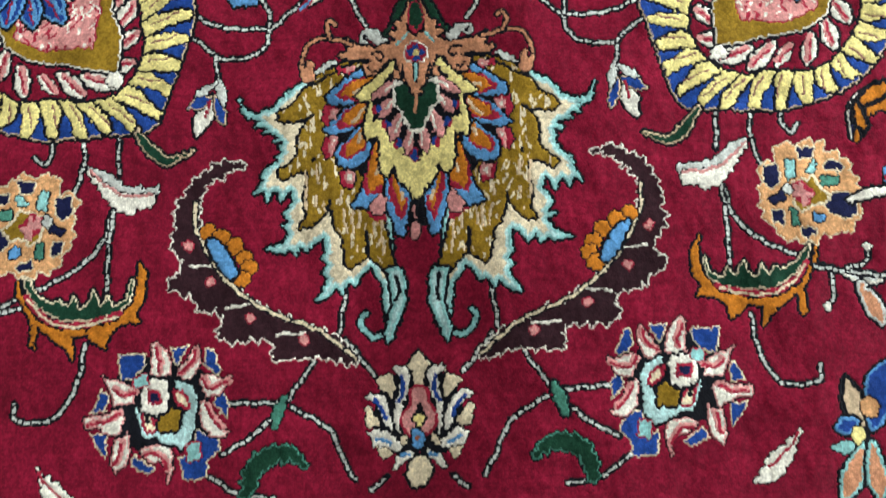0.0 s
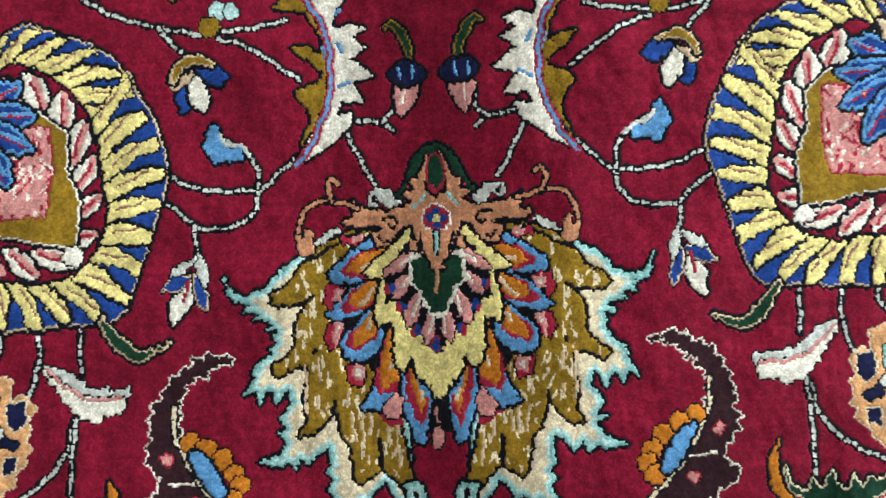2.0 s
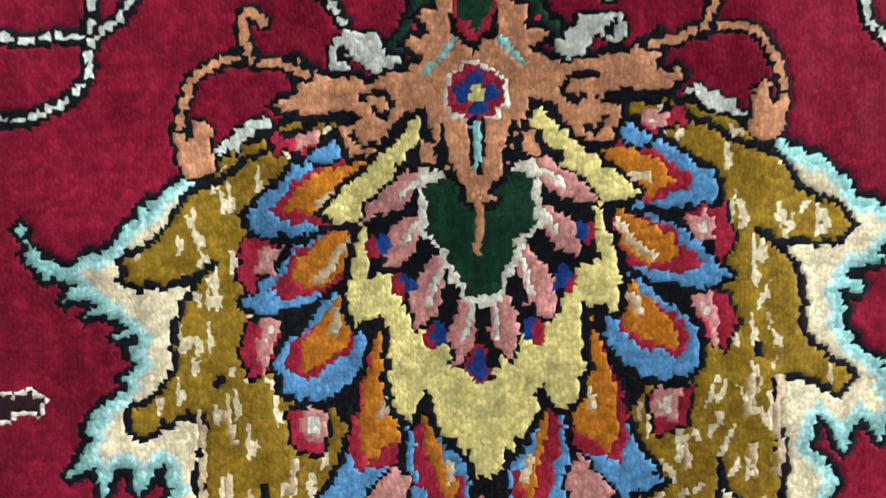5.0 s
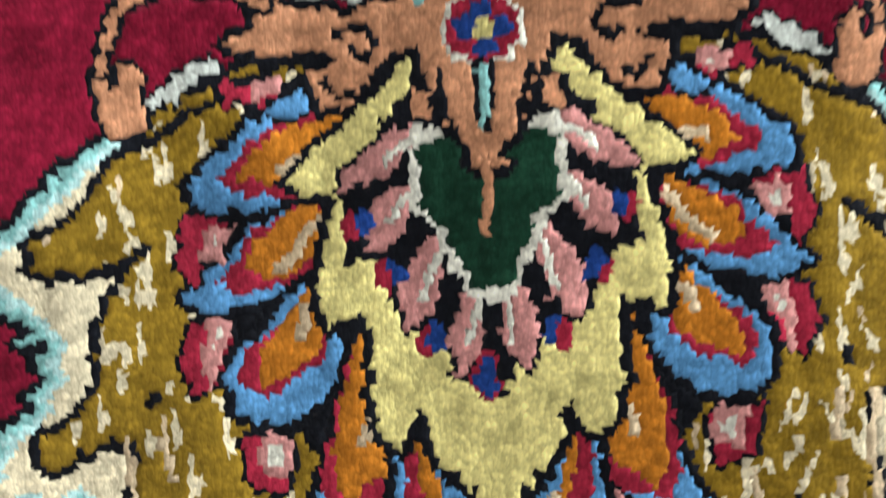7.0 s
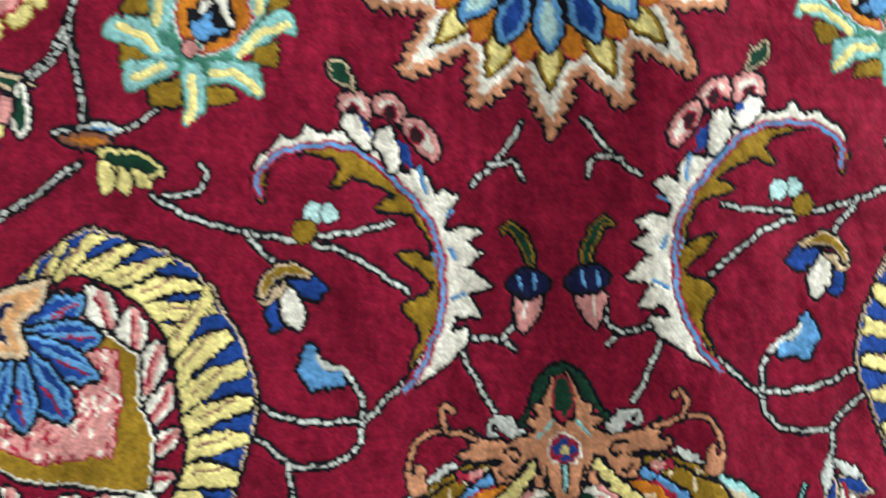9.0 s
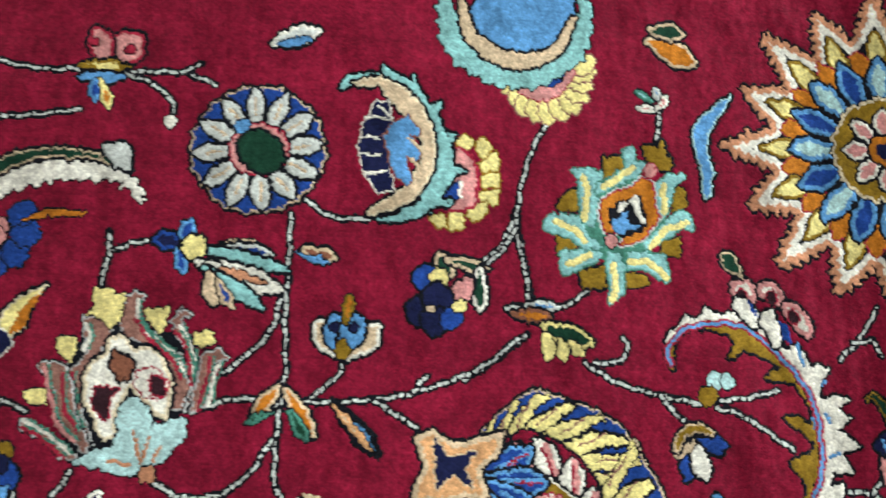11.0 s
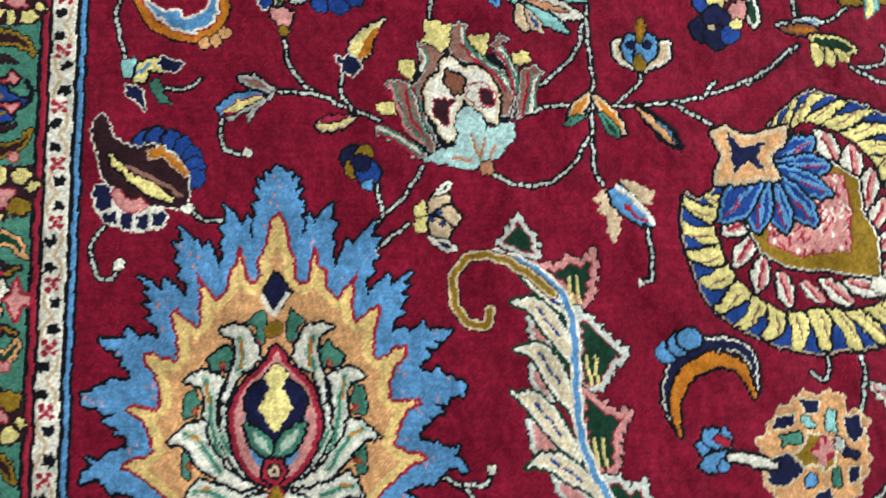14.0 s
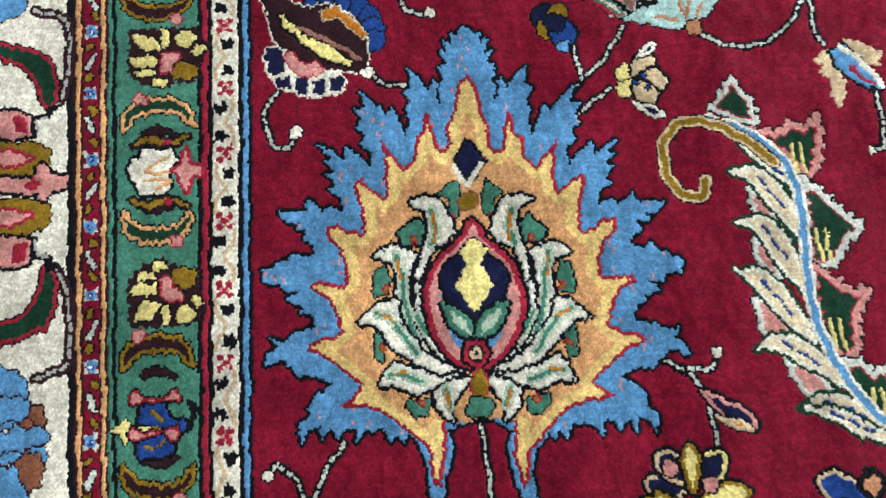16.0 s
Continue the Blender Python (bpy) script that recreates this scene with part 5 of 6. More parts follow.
# ---- flowers of the upper field ----
@motif("fan_palmette", "taupe and grey curled fan palmette with aqua base", False)
def _():
    shape([(-698, 202), (-684, 223), (-653, 207), (-613, 202), (-603, 147), (-652, 133), (-680, 109), (-705, 119), (-711, 163)], INK, edge=None)
    for p, threads in (
        ([(-699, 220), (-684, 217), (-673, 207), (-680, 192), (-687, 177), (-692, 143), (-681, 116), (-695, 114), (-703, 143), (-706, 172), (-693, 190), (-698, 207)], (([(-696, 212), (-691, 202), (-695, 192)], IVORY), ([(-703, 172), (-700, 148), (-691, 123)], ROSE))),
        ([(-731, 179), (-722, 183), (-707, 179), (-701, 162), (-696, 138), (-683, 116), (-687, 110), (-704, 124), (-713, 143), (-717, 163)], (([(-725, 178), (-719, 158), (-711, 134), (-696, 119)], PINK), ([(-710, 172), (-707, 148), (-696, 128)], ROSE))),
        ([(-739, 137), (-725, 132), (-710, 121), (-692, 110), (-696, 105), (-709, 109), (-724, 121), (-739, 128)], (([(-736, 135), (-720, 127), (-699, 110)], IVORY), ([(-737, 131), (-721, 121), (-704, 108)], ROSE))),
        ([(-666, 233), (-658, 241), (-648, 237), (-656, 229), (-653, 217), (-635, 202), (-617, 187), (-609, 162), (-613, 142), (-625, 142), (-623, 167), (-633, 187), (-650, 198), (-666, 202), (-670, 216)], (([(-656, 231), (-654, 215), (-638, 199), (-622, 186), (-615, 172)], IVORY), ([(-657, 217), (-643, 199), (-627, 186), (-617, 169)], ROSE))),
        ([(-628, 217), (-621, 225), (-610, 222), (-618, 216), (-611, 202), (-605, 182), (-603, 157), (-612, 142), (-608, 172), (-615, 192), (-624, 204)], (([(-621, 211), (-610, 192), (-606, 167)], IVORY), ([(-623, 207), (-613, 189), (-609, 164)], ROSE))),
        ([(-601, 189), (-588, 194), (-579, 186), (-591, 181), (-592, 162), (-595, 147), (-608, 140), (-606, 162)], (([(-587, 181), (-592, 167), (-593, 149)], IVORY), ([(-595, 186), (-598, 162), (-603, 145)], ROSE))),
    ):
        shape(p, (0, ASH), (1, TAUPE), smooth=False, thin=True, name="blade")
        for q, c in threads:
            line(q, 1.1, c)
            line(np.array(q, float) + (3, 1), 0.7, SEA)
    for p in ([(-692, 242), (-677, 243), (-675, 237), (-666, 238), (-669, 216), (-675, 208), (-685, 217), (-695, 220), (-690, 228)], [(-716, 201), (-702, 203), (-700, 190), (-705, 181), (-712, 186), (-717, 192)], [(-739, 158), (-723, 160), (-720, 148), (-731, 147), (-738, 153)], [(-650, 225), (-630, 227), (-633, 211), (-637, 205), (-647, 216)], [(-608, 206), (-596, 208), (-590, 197), (-603, 193), (-608, 197)]):
        shape(p, YELLOW, smooth=False, thin=True, name="tip")
    shape([(-677, 201), (-668, 205), (-659, 198), (-657, 192), (-643, 195), (-633, 186), (-625, 169), (-624, 147), (-626, 136), (-635, 139), (-642, 147), (-658, 161), (-662, 152), (-667, 143), (-665, 123), (-674, 119), (-682, 128), (-684, 137), (-692, 148), (-694, 170), (-688, 185), (-678, 187)], (0, LINEN), (2, IVORY), smooth=False, name="heart")
    shape([(-685, 161), (-664, 161), (-673, 152), (-674, 134), (-685, 143)], BROWN, edge=ROSE, smooth=False)
    shape([(-652, 175), (-638, 175), (-627, 164), (-630, 153), (-644, 154), (-653, 162)], IVORY, edge=ROSE, smooth=False)
    shape([(-642, 171), (-632, 168), (-628, 155), (-638, 155)], BROWN, edge=ROSE, smooth=False)
    shape([(-674, 179), (-671, 191), (-665, 187), (-654, 182), (-659, 167), (-668, 168)], RUST, smooth=False)
    shape([(-696, 105), (-681, 112), (-666, 115), (-662, 127), (-666, 140), (-660, 152), (-652, 156), (-642, 145), (-637, 128), (-627, 136), (-606, 137), (-616, 127), (-607, 125), (-618, 117), (-626, 105), (-633, 100), (-643, 99), (-646, 92)], PALE, smooth=False, barbs=(11, 2), name="base")
    for a, b in ([(-644, 104), (-652, 127)], [(-642, 106), (-640, 123)], [(-651, 101), (-670, 105)], [(-635, 104), (-629, 115)]):
        line([a, b], 0.9, SALMON)
    shape([(-645, 100), (-633, 101), (-633, 88), (-644, 88)], SALMON, smooth=False)


@motif("aqua_flower", "aqua and yellow many-petalled flower on olive")
def _():
    for p in ([(-264, 363), (-245, 367), (-248, 351), (-265, 342)], [(-229, 376), (-214, 375), (-208, 382), (-207, 368), (-201, 362), (-205, 353), (-225, 356)], [(-201, 339), (-191, 337), (-190, 320), (-205, 316)], [(-213, 290), (-196, 294), (-199, 276), (-215, 278)], [(-248, 262), (-228, 260), (-225, 250), (-247, 249)], [(-289, 262), (-265, 267), (-265, 249), (-284, 248)], [(-307, 293), (-290, 289), (-292, 277), (-307, 276)], [(-305, 322), (-298, 332), (-285, 333), (-285, 315), (-305, 314)]):
        shape(p, OLIVE, smooth=False, name="ground")
    shape([(-271, 339), (-237, 351), (-213, 323), (-218, 290), (-239, 268), (-271, 274), (-285, 295)], SEA, edge=None)
    for p, vein in (
        ([(-294, 351), (-277, 354), (-265, 350), (-268, 332), (-274, 301), (-286, 302), (-287, 328), (-285, 344)], [(-282, 345), (-279, 331), (-283, 308)]),
        ([(-247, 371), (-238, 376), (-236, 362), (-227, 359), (-233, 349), (-254, 338), (-271, 329), (-270, 338), (-245, 356)], [(-237, 356), (-254, 344), (-264, 337)]),
        ([(-218, 341), (-208, 350), (-191, 351), (-188, 347), (-201, 340), (-208, 314), (-215, 308), (-218, 326)], [(-210, 340), (-211, 316)]),
        ([(-230, 289), (-212, 304), (-203, 314), (-188, 315), (-183, 299), (-193, 302), (-205, 295), (-216, 287), (-229, 283)], [(-224, 285), (-208, 301), (-190, 306)]),
        ([(-244, 279), (-222, 279), (-211, 276), (-208, 254), (-217, 257), (-227, 264), (-246, 265)], [(-243, 271), (-226, 271), (-212, 258)]),
        ([(-264, 279), (-253, 277), (-248, 267), (-249, 242), (-263, 235), (-261, 252), (-264, 267)], [(-258, 268), (-256, 254), (-259, 239)]),
        ([(-304, 279), (-281, 282), (-265, 278), (-273, 270), (-292, 262), (-303, 258), (-305, 265)], [(-298, 268), (-279, 276)]),
        ([(-318, 306), (-309, 312), (-288, 311), (-280, 295), (-267, 283), (-283, 282), (-296, 292), (-317, 297)], [(-308, 305), (-292, 299), (-283, 289)]),
    ):
        shape(p, AQUA, edge=SEA, smooth=False, name="petal")
        line(vein, 2.0, YELLOW)
    shape([(-269, 322), (-255, 335), (-240, 338), (-232, 347), (-219, 343), (-218, 320), (-213, 312), (-228, 293), (-236, 287), (-251, 285), (-247, 297), (-264, 295), (-269, 306)], (0, ROSE), (1, ORANGE), edge=GREY, smooth=False, name="ring")
    shape([(-261, 315), (-251, 325), (-241, 327), (-232, 333), (-227, 316), (-227, 304), (-232, 297), (-248, 292), (-257, 297), (-260, 305)], INK, edge=None, smooth=False, name="eye")
    shape([(-258, 308), (-250, 311), (-243, 316), (-242, 304), (-233, 304), (-234, 301), (-244, 299), (-248, 294), (-258, 299)], SKY, edge=None, smooth=False)
    line([(-251, 315), (-249, 322), (-245, 323)], 1.3, IVORY)
    line([(-239, 324), (-235, 328), (-235, 316), (-230, 308)], 1.6, IVORY)
    dot((-259, 289), 6, PINK)
    dot((-223, 353), 6, PINK, edge=ROSE)


@motif("daisy", "round grey-petalled daisy on royal blue", False)
def _():
    c = np.array((-565, 363))
    daisy(c, 56, 22, 12, GREY, ROYAL, 0.1)
    for k in range(12):
        w = 2 * math.pi * k / 12 + 0.1
        line([c + 30 * np.array((math.cos(w), math.sin(w))), c + 44 * np.array((math.cos(w), math.sin(w)))], 0.8, CREAM)
    oval(c, 25, 23, 0, (0, ROSE), (1, PINK), (5, ROSE), barbs=(9, 2), name="ring")
    oval(c + (2, -2), 21, 17, -40, GREEN, name="eye")
    dot((-580, 384), 6.5, SKY)


@motif("crescent_flower", "aqua crescent leaf cupping blue petals and a yellow fan", False)
def _():
    for p in ([(-394, 375), (-386, 382), (-379, 374), (-385, 366), (-392, 367)], [(-378, 374), (-371, 380), (-363, 369), (-369, 360), (-377, 366)], [(-374, 357), (-360, 368), (-357, 356), (-359, 350), (-373, 349)], [(-373, 346), (-357, 348), (-358, 335), (-373, 335)], [(-376, 330), (-357, 333), (-361, 319), (-375, 323)], [(-384, 318), (-370, 322), (-368, 312), (-379, 304), (-386, 308)], [(-403, 308), (-390, 312), (-389, 298), (-400, 295)], [(-418, 308), (-405, 312), (-403, 298), (-412, 299)]):
        shape(p, YELLOW, edge=OLIVE, smooth=False, name="petal")
    shape([(-398, 366), (-386, 368), (-376, 356), (-375, 334), (-379, 316), (-401, 311), (-405, 328)], (0, ROSE), (2, PINK), edge=None, name="ground")
    shape([(-408, 326), (-392, 339), (-391, 326), (-402, 323)], ROYAL, smooth=False)
    line([(-391, 339), (-390, 325)], 1.0, IVORY)
    shape([(-499, 418), (-492, 432), (-476, 435), (-460, 436), (-462, 445), (-454, 439), (-433, 429), (-431, 439), (-429, 426), (-419, 408), (-407, 413), (-410, 396), (-404, 381), (-393, 382), (-398, 373), (-397, 353), (-385, 349), (-396, 344), (-405, 330), (-408, 323), (-397, 323), (-397, 318), (-411, 318), (-427, 308), (-448, 302), (-466, 302), (-448, 308), (-426, 323), (-415, 345), (-411, 373), (-417, 396), (-430, 416), (-449, 427), (-476, 431), (-491, 422)], AQUA, smooth=False, name="blade")
    shape([(-487, 428), (-462, 433), (-441, 424), (-425, 407), (-415, 387), (-411, 361), (-415, 347), (-421, 335), (-432, 323), (-452, 312), (-468, 306), (-472, 311), (-453, 323), (-436, 336), (-425, 356), (-424, 373), (-431, 390), (-445, 402), (-460, 416), (-463, 424), (-482, 424)], (0, LINEN), (1, CREAM), smooth=False, name="blade")
    shape([(-477, 389), (-466, 410), (-455, 409), (-451, 384), (-455, 361), (-449, 330), (-461, 326), (-473, 342), (-479, 361)], NAVY, edge=IVORY, smooth=False, name="fan")
    for p in ([(-475, 395), (-452, 394)], [(-479, 377), (-461, 376)], [(-479, 361), (-459, 361)], [(-474, 344), (-457, 346)], [(-464, 406), (-453, 397)]):
        line(p, 0.8, IVORY)
    shape([(-458, 377), (-451, 391), (-437, 397), (-426, 384), (-427, 378), (-437, 382), (-425, 364), (-428, 358), (-438, 361), (-434, 339), (-437, 335), (-447, 342), (-453, 358)], SKY, edge=RUST, smooth=False, name="petal")
    line([(-436, 377), (-427, 368)], 1.0, CREAM)
    line([(-433, 359), (-428, 350), (-428, 341)], 1.0, CREAM)


@motif("crescent_flower", "aqua crescent leaf over a ring of yellow petals", False)
def _():
    for t in [(-352, 423), (-347, 411), (-339, 401), (-327, 395), (-313, 393), (-299, 396), (-286, 403), (-276, 416), (-271, 430), (-268, 445), (-269, 458)]:
        petal((-310, 437), t, 0.42, YELLOW, edge=TAUPE, belly=0.78)
    shape([(-341, 428), (-328, 417), (-302, 422), (-288, 447), (-320, 440)], PINK, edge=ROSE)
    oval((-307, 438), 12, 7, 30, ROYAL)
    shape([(-383, 492), (-370, 462), (-331, 450), (-296, 469), (-287, 497), (-298, 525), (-362, 521)], (0, SKY), edge=INK, name="petal")
    band([(-407, 513), (-396, 468), (-362, 442), (-320, 442), (-285, 469), (-274, 515)], 24, (0, AQUA), belly=0.5, start=0.3, end=0.3, barbs=(14, 5), name="blade")
    band([(-391, 508), (-380, 472), (-346, 452), (-309, 460), (-287, 497)], 16, CREAM, belly=0.5, start=0.3, end=0.3, name="blade")


@motif("oak_flower", "olive scalloped flower with pink and green eye", False)
def _():
    shape([(-978, 286), (-976, 298), (-979, 314), (-989, 330), (-981, 338), (-984, 350), (-979, 358), (-980, 370), (-971, 377), (-956, 388), (-956, 394), (-946, 397), (-935, 385), (-927, 388), (-921, 373), (-900, 364), (-897, 352), (-878, 355), (-882, 344), (-873, 340), (-885, 331), (-882, 323), (-894, 324), (-894, 304), (-908, 308), (-913, 292), (-918, 295), (-922, 283), (-936, 298), (-946, 296), (-955, 290), (-960, 286)], OLIVE, edge=CREAM, smooth=False, name="ground")
    for x, y in [(-957, 364), (-947, 377), (-902, 346), (-910, 322), (-930, 314), (-956, 309), (-964, 336)]:
        oval((x, y), 7, 4, 30, SKY, name="petal", thin=True)
    shape([(-945, 362), (-929, 371), (-911, 359), (-911, 339), (-917, 330), (-927, 325), (-942, 320), (-951, 332), (-947, 346)], PINK, smooth=False, thin=True, name="ring")
    shape([(-941, 348), (-932, 355), (-922, 351), (-922, 336), (-934, 330), (-943, 339)], GREEN, smooth=False, name="eye")
    line([(-936, 356), (-926, 355), (-925, 345)], 1.2, CREAM)
    petal((-925, 368), (-929, 396), 0.5, GREY, belly=0.5)
    petal((-920, 366), (-887, 366), 0.34, GREY, belly=0.6)
    shape([(-919, 387), (-904, 389), (-899, 378), (-908, 373), (-917, 374)], YELLOW, smooth=False, name="petal")
    dot((-921, 366), 6, AQUA)


@motif("long_leaf", "long arching green and ivory leaf with blue clusters", False)
def _():
    for a, r in zip([(-857, 319), (-856, 288), (-839, 267), (-830, 342)], (11, 11, 9, 11)):
        dot(a, r, ROYAL, edge=IVORY, barbs=(7, 2), name="petal")
    for p, w, k in (([(-867, 308), (-850, 304), (-832, 307)], 8, SALMON), ([(-857, 300), (-842, 293), (-829, 286)], 7, IVORY), ([(-859, 277), (-844, 281), (-829, 283)], 8, SALMON), ([(-847, 337), (-842, 322), (-831, 307)], 9, SALMON), ([(-840, 338), (-835, 328), (-831, 316)], 6, IVORY), ([(-822, 324), (-814, 334), (-805, 352)], 7, SALMON), ([(-815, 323), (-809, 332), (-804, 346)], 6, IVORY), ([(-813, 318), (-804, 340), (-783, 355)], 12, ROYAL)):
        band(p, w, k, start=0.6, end=0.6, name="petal")
    petal((-830, 347), (-840, 376), 0.42, (0, CREAM), (2, GOLD))
    oval((-830, 305), 9, 14, 0, NAVY, edge=INK)
    for a, r in zip([(-788, 260), (-772, 261), (-757, 269), (-750, 285), (-754, 303)], (9, 11, 11, 11, 11)):
        dot(a, r, ROYAL, barbs=(8, 2), name="petal")
    for a in [(-769, 292), (-783, 272), (-771, 284)]:
        oval(a, 5, 8, 20, PINK)
    band([(-754, 296), (-733, 303), (-702, 305)], 7, ORANGE, name="blade")
    band([(-818, 261), (-796, 279), (-778, 300)], 16, GREY, name="blade")
    band([(-826, 262), (-813, 283), (-780, 307)], 16, (0, ROSE), (1, ORANGE), name="blade")
    band([(-818, 275), (-793, 315), (-754, 335), (-706, 341), (-672, 335), (-657, 309)], 15, (0, IVORY), belly=0.4, start=0.3, barbs=(13, 5), name="blade")
    band([(-830, 258), (-819, 294), (-793, 331), (-754, 352), (-706, 354), (-669, 342)], 13, (0, CREAM), (1, GREEN), belly=0.4, start=0.5, end=0.2, name="blade")
    shape([(-695, 361), (-685, 364), (-673, 365), (-672, 343), (-685, 347)], GREY, name="tip")
    shape([(-837, 254), (-826, 258), (-815, 252), (-818, 239), (-828, 238)], PINK, smooth=False, name="calyx")
    dot((-823, 234), 5, OLIVE)


@motif("curled_leaf", "blue and orange crescent leaf with white edge", False)
def _():
    rim = [(-960, 285), (-959, 268), (-948, 246), (-930, 234), (-910, 229), (-893, 234), (-883, 246), (-880, 261), (-885, 275)]
    line(rim, 4.2, INK)
    line(rim, 2.8, ORANGE)
    shape([(-958, 291), (-952, 286), (-951, 270), (-936, 259), (-922, 260), (-916, 250), (-901, 256), (-894, 265), (-895, 274), (-910, 280), (-897, 284), (-886, 276), (-884, 255), (-893, 240), (-908, 233), (-926, 236), (-945, 251), (-957, 267)], (0, IVORY), (2, SKY), edge=ROSE, smooth=False, name="blade")
    for x, y in [(-897, 223), (-887, 225), (-879, 233)]:
        dot((x, y), 6, GOLD)


@motif("orange_leaf", "orange and blue crescent leaf on a stem")
def _():
    band([(-483, -147), (-489, -117), (-471, -88), (-441, -78), (-417, -87), (-412, -118)], 13, (0, IVORY), (1, NAVY), belly=0.55, start=0.2, end=0.2, shift=5, name="blade")
    band([(-482, -150), (-486, -120), (-468, -94), (-442, -86), (-421, -97), (-414, -121)], 13, (0, ORANGE), belly=0.55, start=0.2, end=0.2, shift=-1, name="blade")
    for a in [(-488, -79), (-476, -72), (-467, -68)]:
        dot(a, 10, SKY, name="petal")
    for t in [(-470, -158), (-463, -146), (-445, -146), (-468, -178), (-451, -182)]:
        petal((-441, -166), t, 0.5, SKY, belly=0.7)
    oval((-447, -156), 8, 4, -30, ROSE)
    band([(-444, -170), (-424, -173), (-402, -179)], 9, IVORY, start=0.8, end=0.5, name="calyx")


def bud(name, label, petals, extra=(), mirror=False):
    """A small flower: petals as base, tip, breadth and dyes; then round spots."""
    @motif(name, label, mirror)
    def _():
        for a, b, w, outer, inner in petals:
            petal(a, b, w, (0, outer), (2, inner), belly=0.62)
        for a, r, k in extra:
            dot(a, r, k)


bud("tulip", "small sky-blue tulip with olive cup", (((-489, 187), (-511, 219), 0.6, IVORY, CREAM), ((-489, 187), (-457, 216), 0.6, IVORY, CREAM), ((-489, 190), (-497, 223), 0.62, SKY, SKY), ((-489, 190), (-473, 222), 0.62, SKY, SKY), ((-486, 214), (-483, 241), 0.4, OLIVE, ORANGE), ((-488, 203), (-489, 184), 0.7, OLIVE, OLIVE)), (((-495, 213), 4, NAVY), ((-479, 212), 4, NAVY)))
bud("navy_flower", "navy scalloped flower with green leaf", (((-397, 256), (-411, 276), 0.7, CREAM, GREEN), ((-403, 270), (-366, 263), 0.3, CREAM, GREEN), ((-374, 266), (-374, 225), 0.36, IVORY, GREEN), ((-400, 229), (-381, 255), 0.5, PINK, PINK)), (((-420, 254), 11, ROYAL), ((-408, 254), 8, YELLOW), ((-423, 227), 13, NAVY), ((-410, 237), 13, NAVY), ((-412, 218), 12, NAVY), ((-398, 220), 9, ROYAL), ((-392, 231), 6, YELLOW), ((-416, 229), 3, CREAM)))
bud("saucer_leaf", "orange saucer with blue rim and yellow-green leaf", (((-352, 229), (-305, 231), 0.24, GREY, SKY), ((-347, 225), (-312, 222), 0.36, RUST, ORANGE), ((-321, 214), (-276, 200), 0.42, YELLOW, GREEN), ((-319, 209), (-314, 187), 0.6, YELLOW, YELLOW), ((-306, 205), (-301, 186), 0.5, YELLOW, YELLOW), ((-298, 203), (-286, 190), 0.5, YELLOW, YELLOW)), mirror=True)
bud("spray", "blue and yellow bud with long aqua and white petals", (((-598, 277), (-561, 283), 0.2, CREAM, SALMON), ((-598, 276), (-546, 274), 0.2, GREY, ROYAL), ((-606, 276), (-533, 259), 0.16, AQUA, AQUA), ((-609, 263), (-538, 242), 0.26, IVORY, IVORY), ((-604, 261), (-552, 248), 0.12, SALMON, SALMON), ((-604, 260), (-553, 225), 0.2, AQUA, AQUA), ((-602, 257), (-593, 228), 0.5, CREAM, CREAM), ((-594, 251), (-580, 226), 0.36, CREAM, ROYAL), ((-619, 280), (-649, 284), 0.5, ROYAL, NAVY), ((-622, 277), (-618, 302), 0.5, SKY, ROYAL), ((-627, 277), (-620, 254), 0.5, SKY, ROYAL)), (((-613, 277), 10, YELLOW),))
@motif("paw_bud", "yellow and orange bud with navy base", False)
def _():
    shape([(-764, 204), (-761, 221), (-750, 236), (-727, 244), (-739, 231), (-743, 209), (-752, 201)], (0, LINEN), (1, YELLOW), smooth=False, name="petal")
    shape([(-755, 203), (-750, 220), (-742, 231), (-731, 239), (-740, 222), (-744, 208)], ORANGE, edge=None, smooth=False, name="petal")
    shape([(-776, 210), (-769, 203), (-762, 208), (-753, 202), (-751, 193), (-759, 186), (-769, 191)], NAVY, edge=IVORY, smooth=False, name="cup")


@motif("cluster_bud", "striped grey, blue and yellow bud", False)
def _():
    shape([(-868, 190), (-847, 188), (-831, 175), (-834, 170), (-852, 176), (-865, 184)], (0, ASH), (2, TAUPE), smooth=False, name="petal")
    shape([(-884, 159), (-875, 171), (-855, 174), (-841, 171), (-869, 163), (-881, 151)], SKY, smooth=False, name="petal")
    shape([(-879, 155), (-865, 165), (-844, 169), (-843, 164), (-863, 155)], YELLOW, edge=ROSE, smooth=False, name="petal")
    shape([(-831, 174), (-837, 164), (-846, 159), (-855, 144), (-858, 149), (-852, 158), (-873, 144), (-875, 148), (-859, 157), (-840, 167)], (0, ASH), (2, TAUPE), smooth=False, name="petal")


@motif("cluster_bud", "navy, aqua and yellow bud", False)
def _():
    shape([(-974, 208), (-962, 211), (-956, 201), (-959, 190), (-971, 190)], AQUA, smooth=False, name="petal")
    shape([(-959, 203), (-947, 210), (-934, 205), (-936, 195), (-948, 197), (-951, 184), (-963, 186), (-961, 195)], YELLOW, smooth=False, name="petal")
    shape([(-937, 212), (-923, 204), (-916, 204), (-922, 196), (-934, 196), (-939, 205)], NAVY, edge=IVORY, smooth=False, name="petal")
    shape([(-970, 183), (-953, 178), (-949, 157), (-959, 168), (-967, 171)], NAVY, edge=IVORY, smooth=False, name="petal")
    shape([(-948, 185), (-938, 188), (-933, 174), (-925, 163), (-937, 165), (-944, 176)], SEA, smooth=False, thin=True, name="petal")
    line([(-959, 195), (-948, 203)], 1.0, SKY)


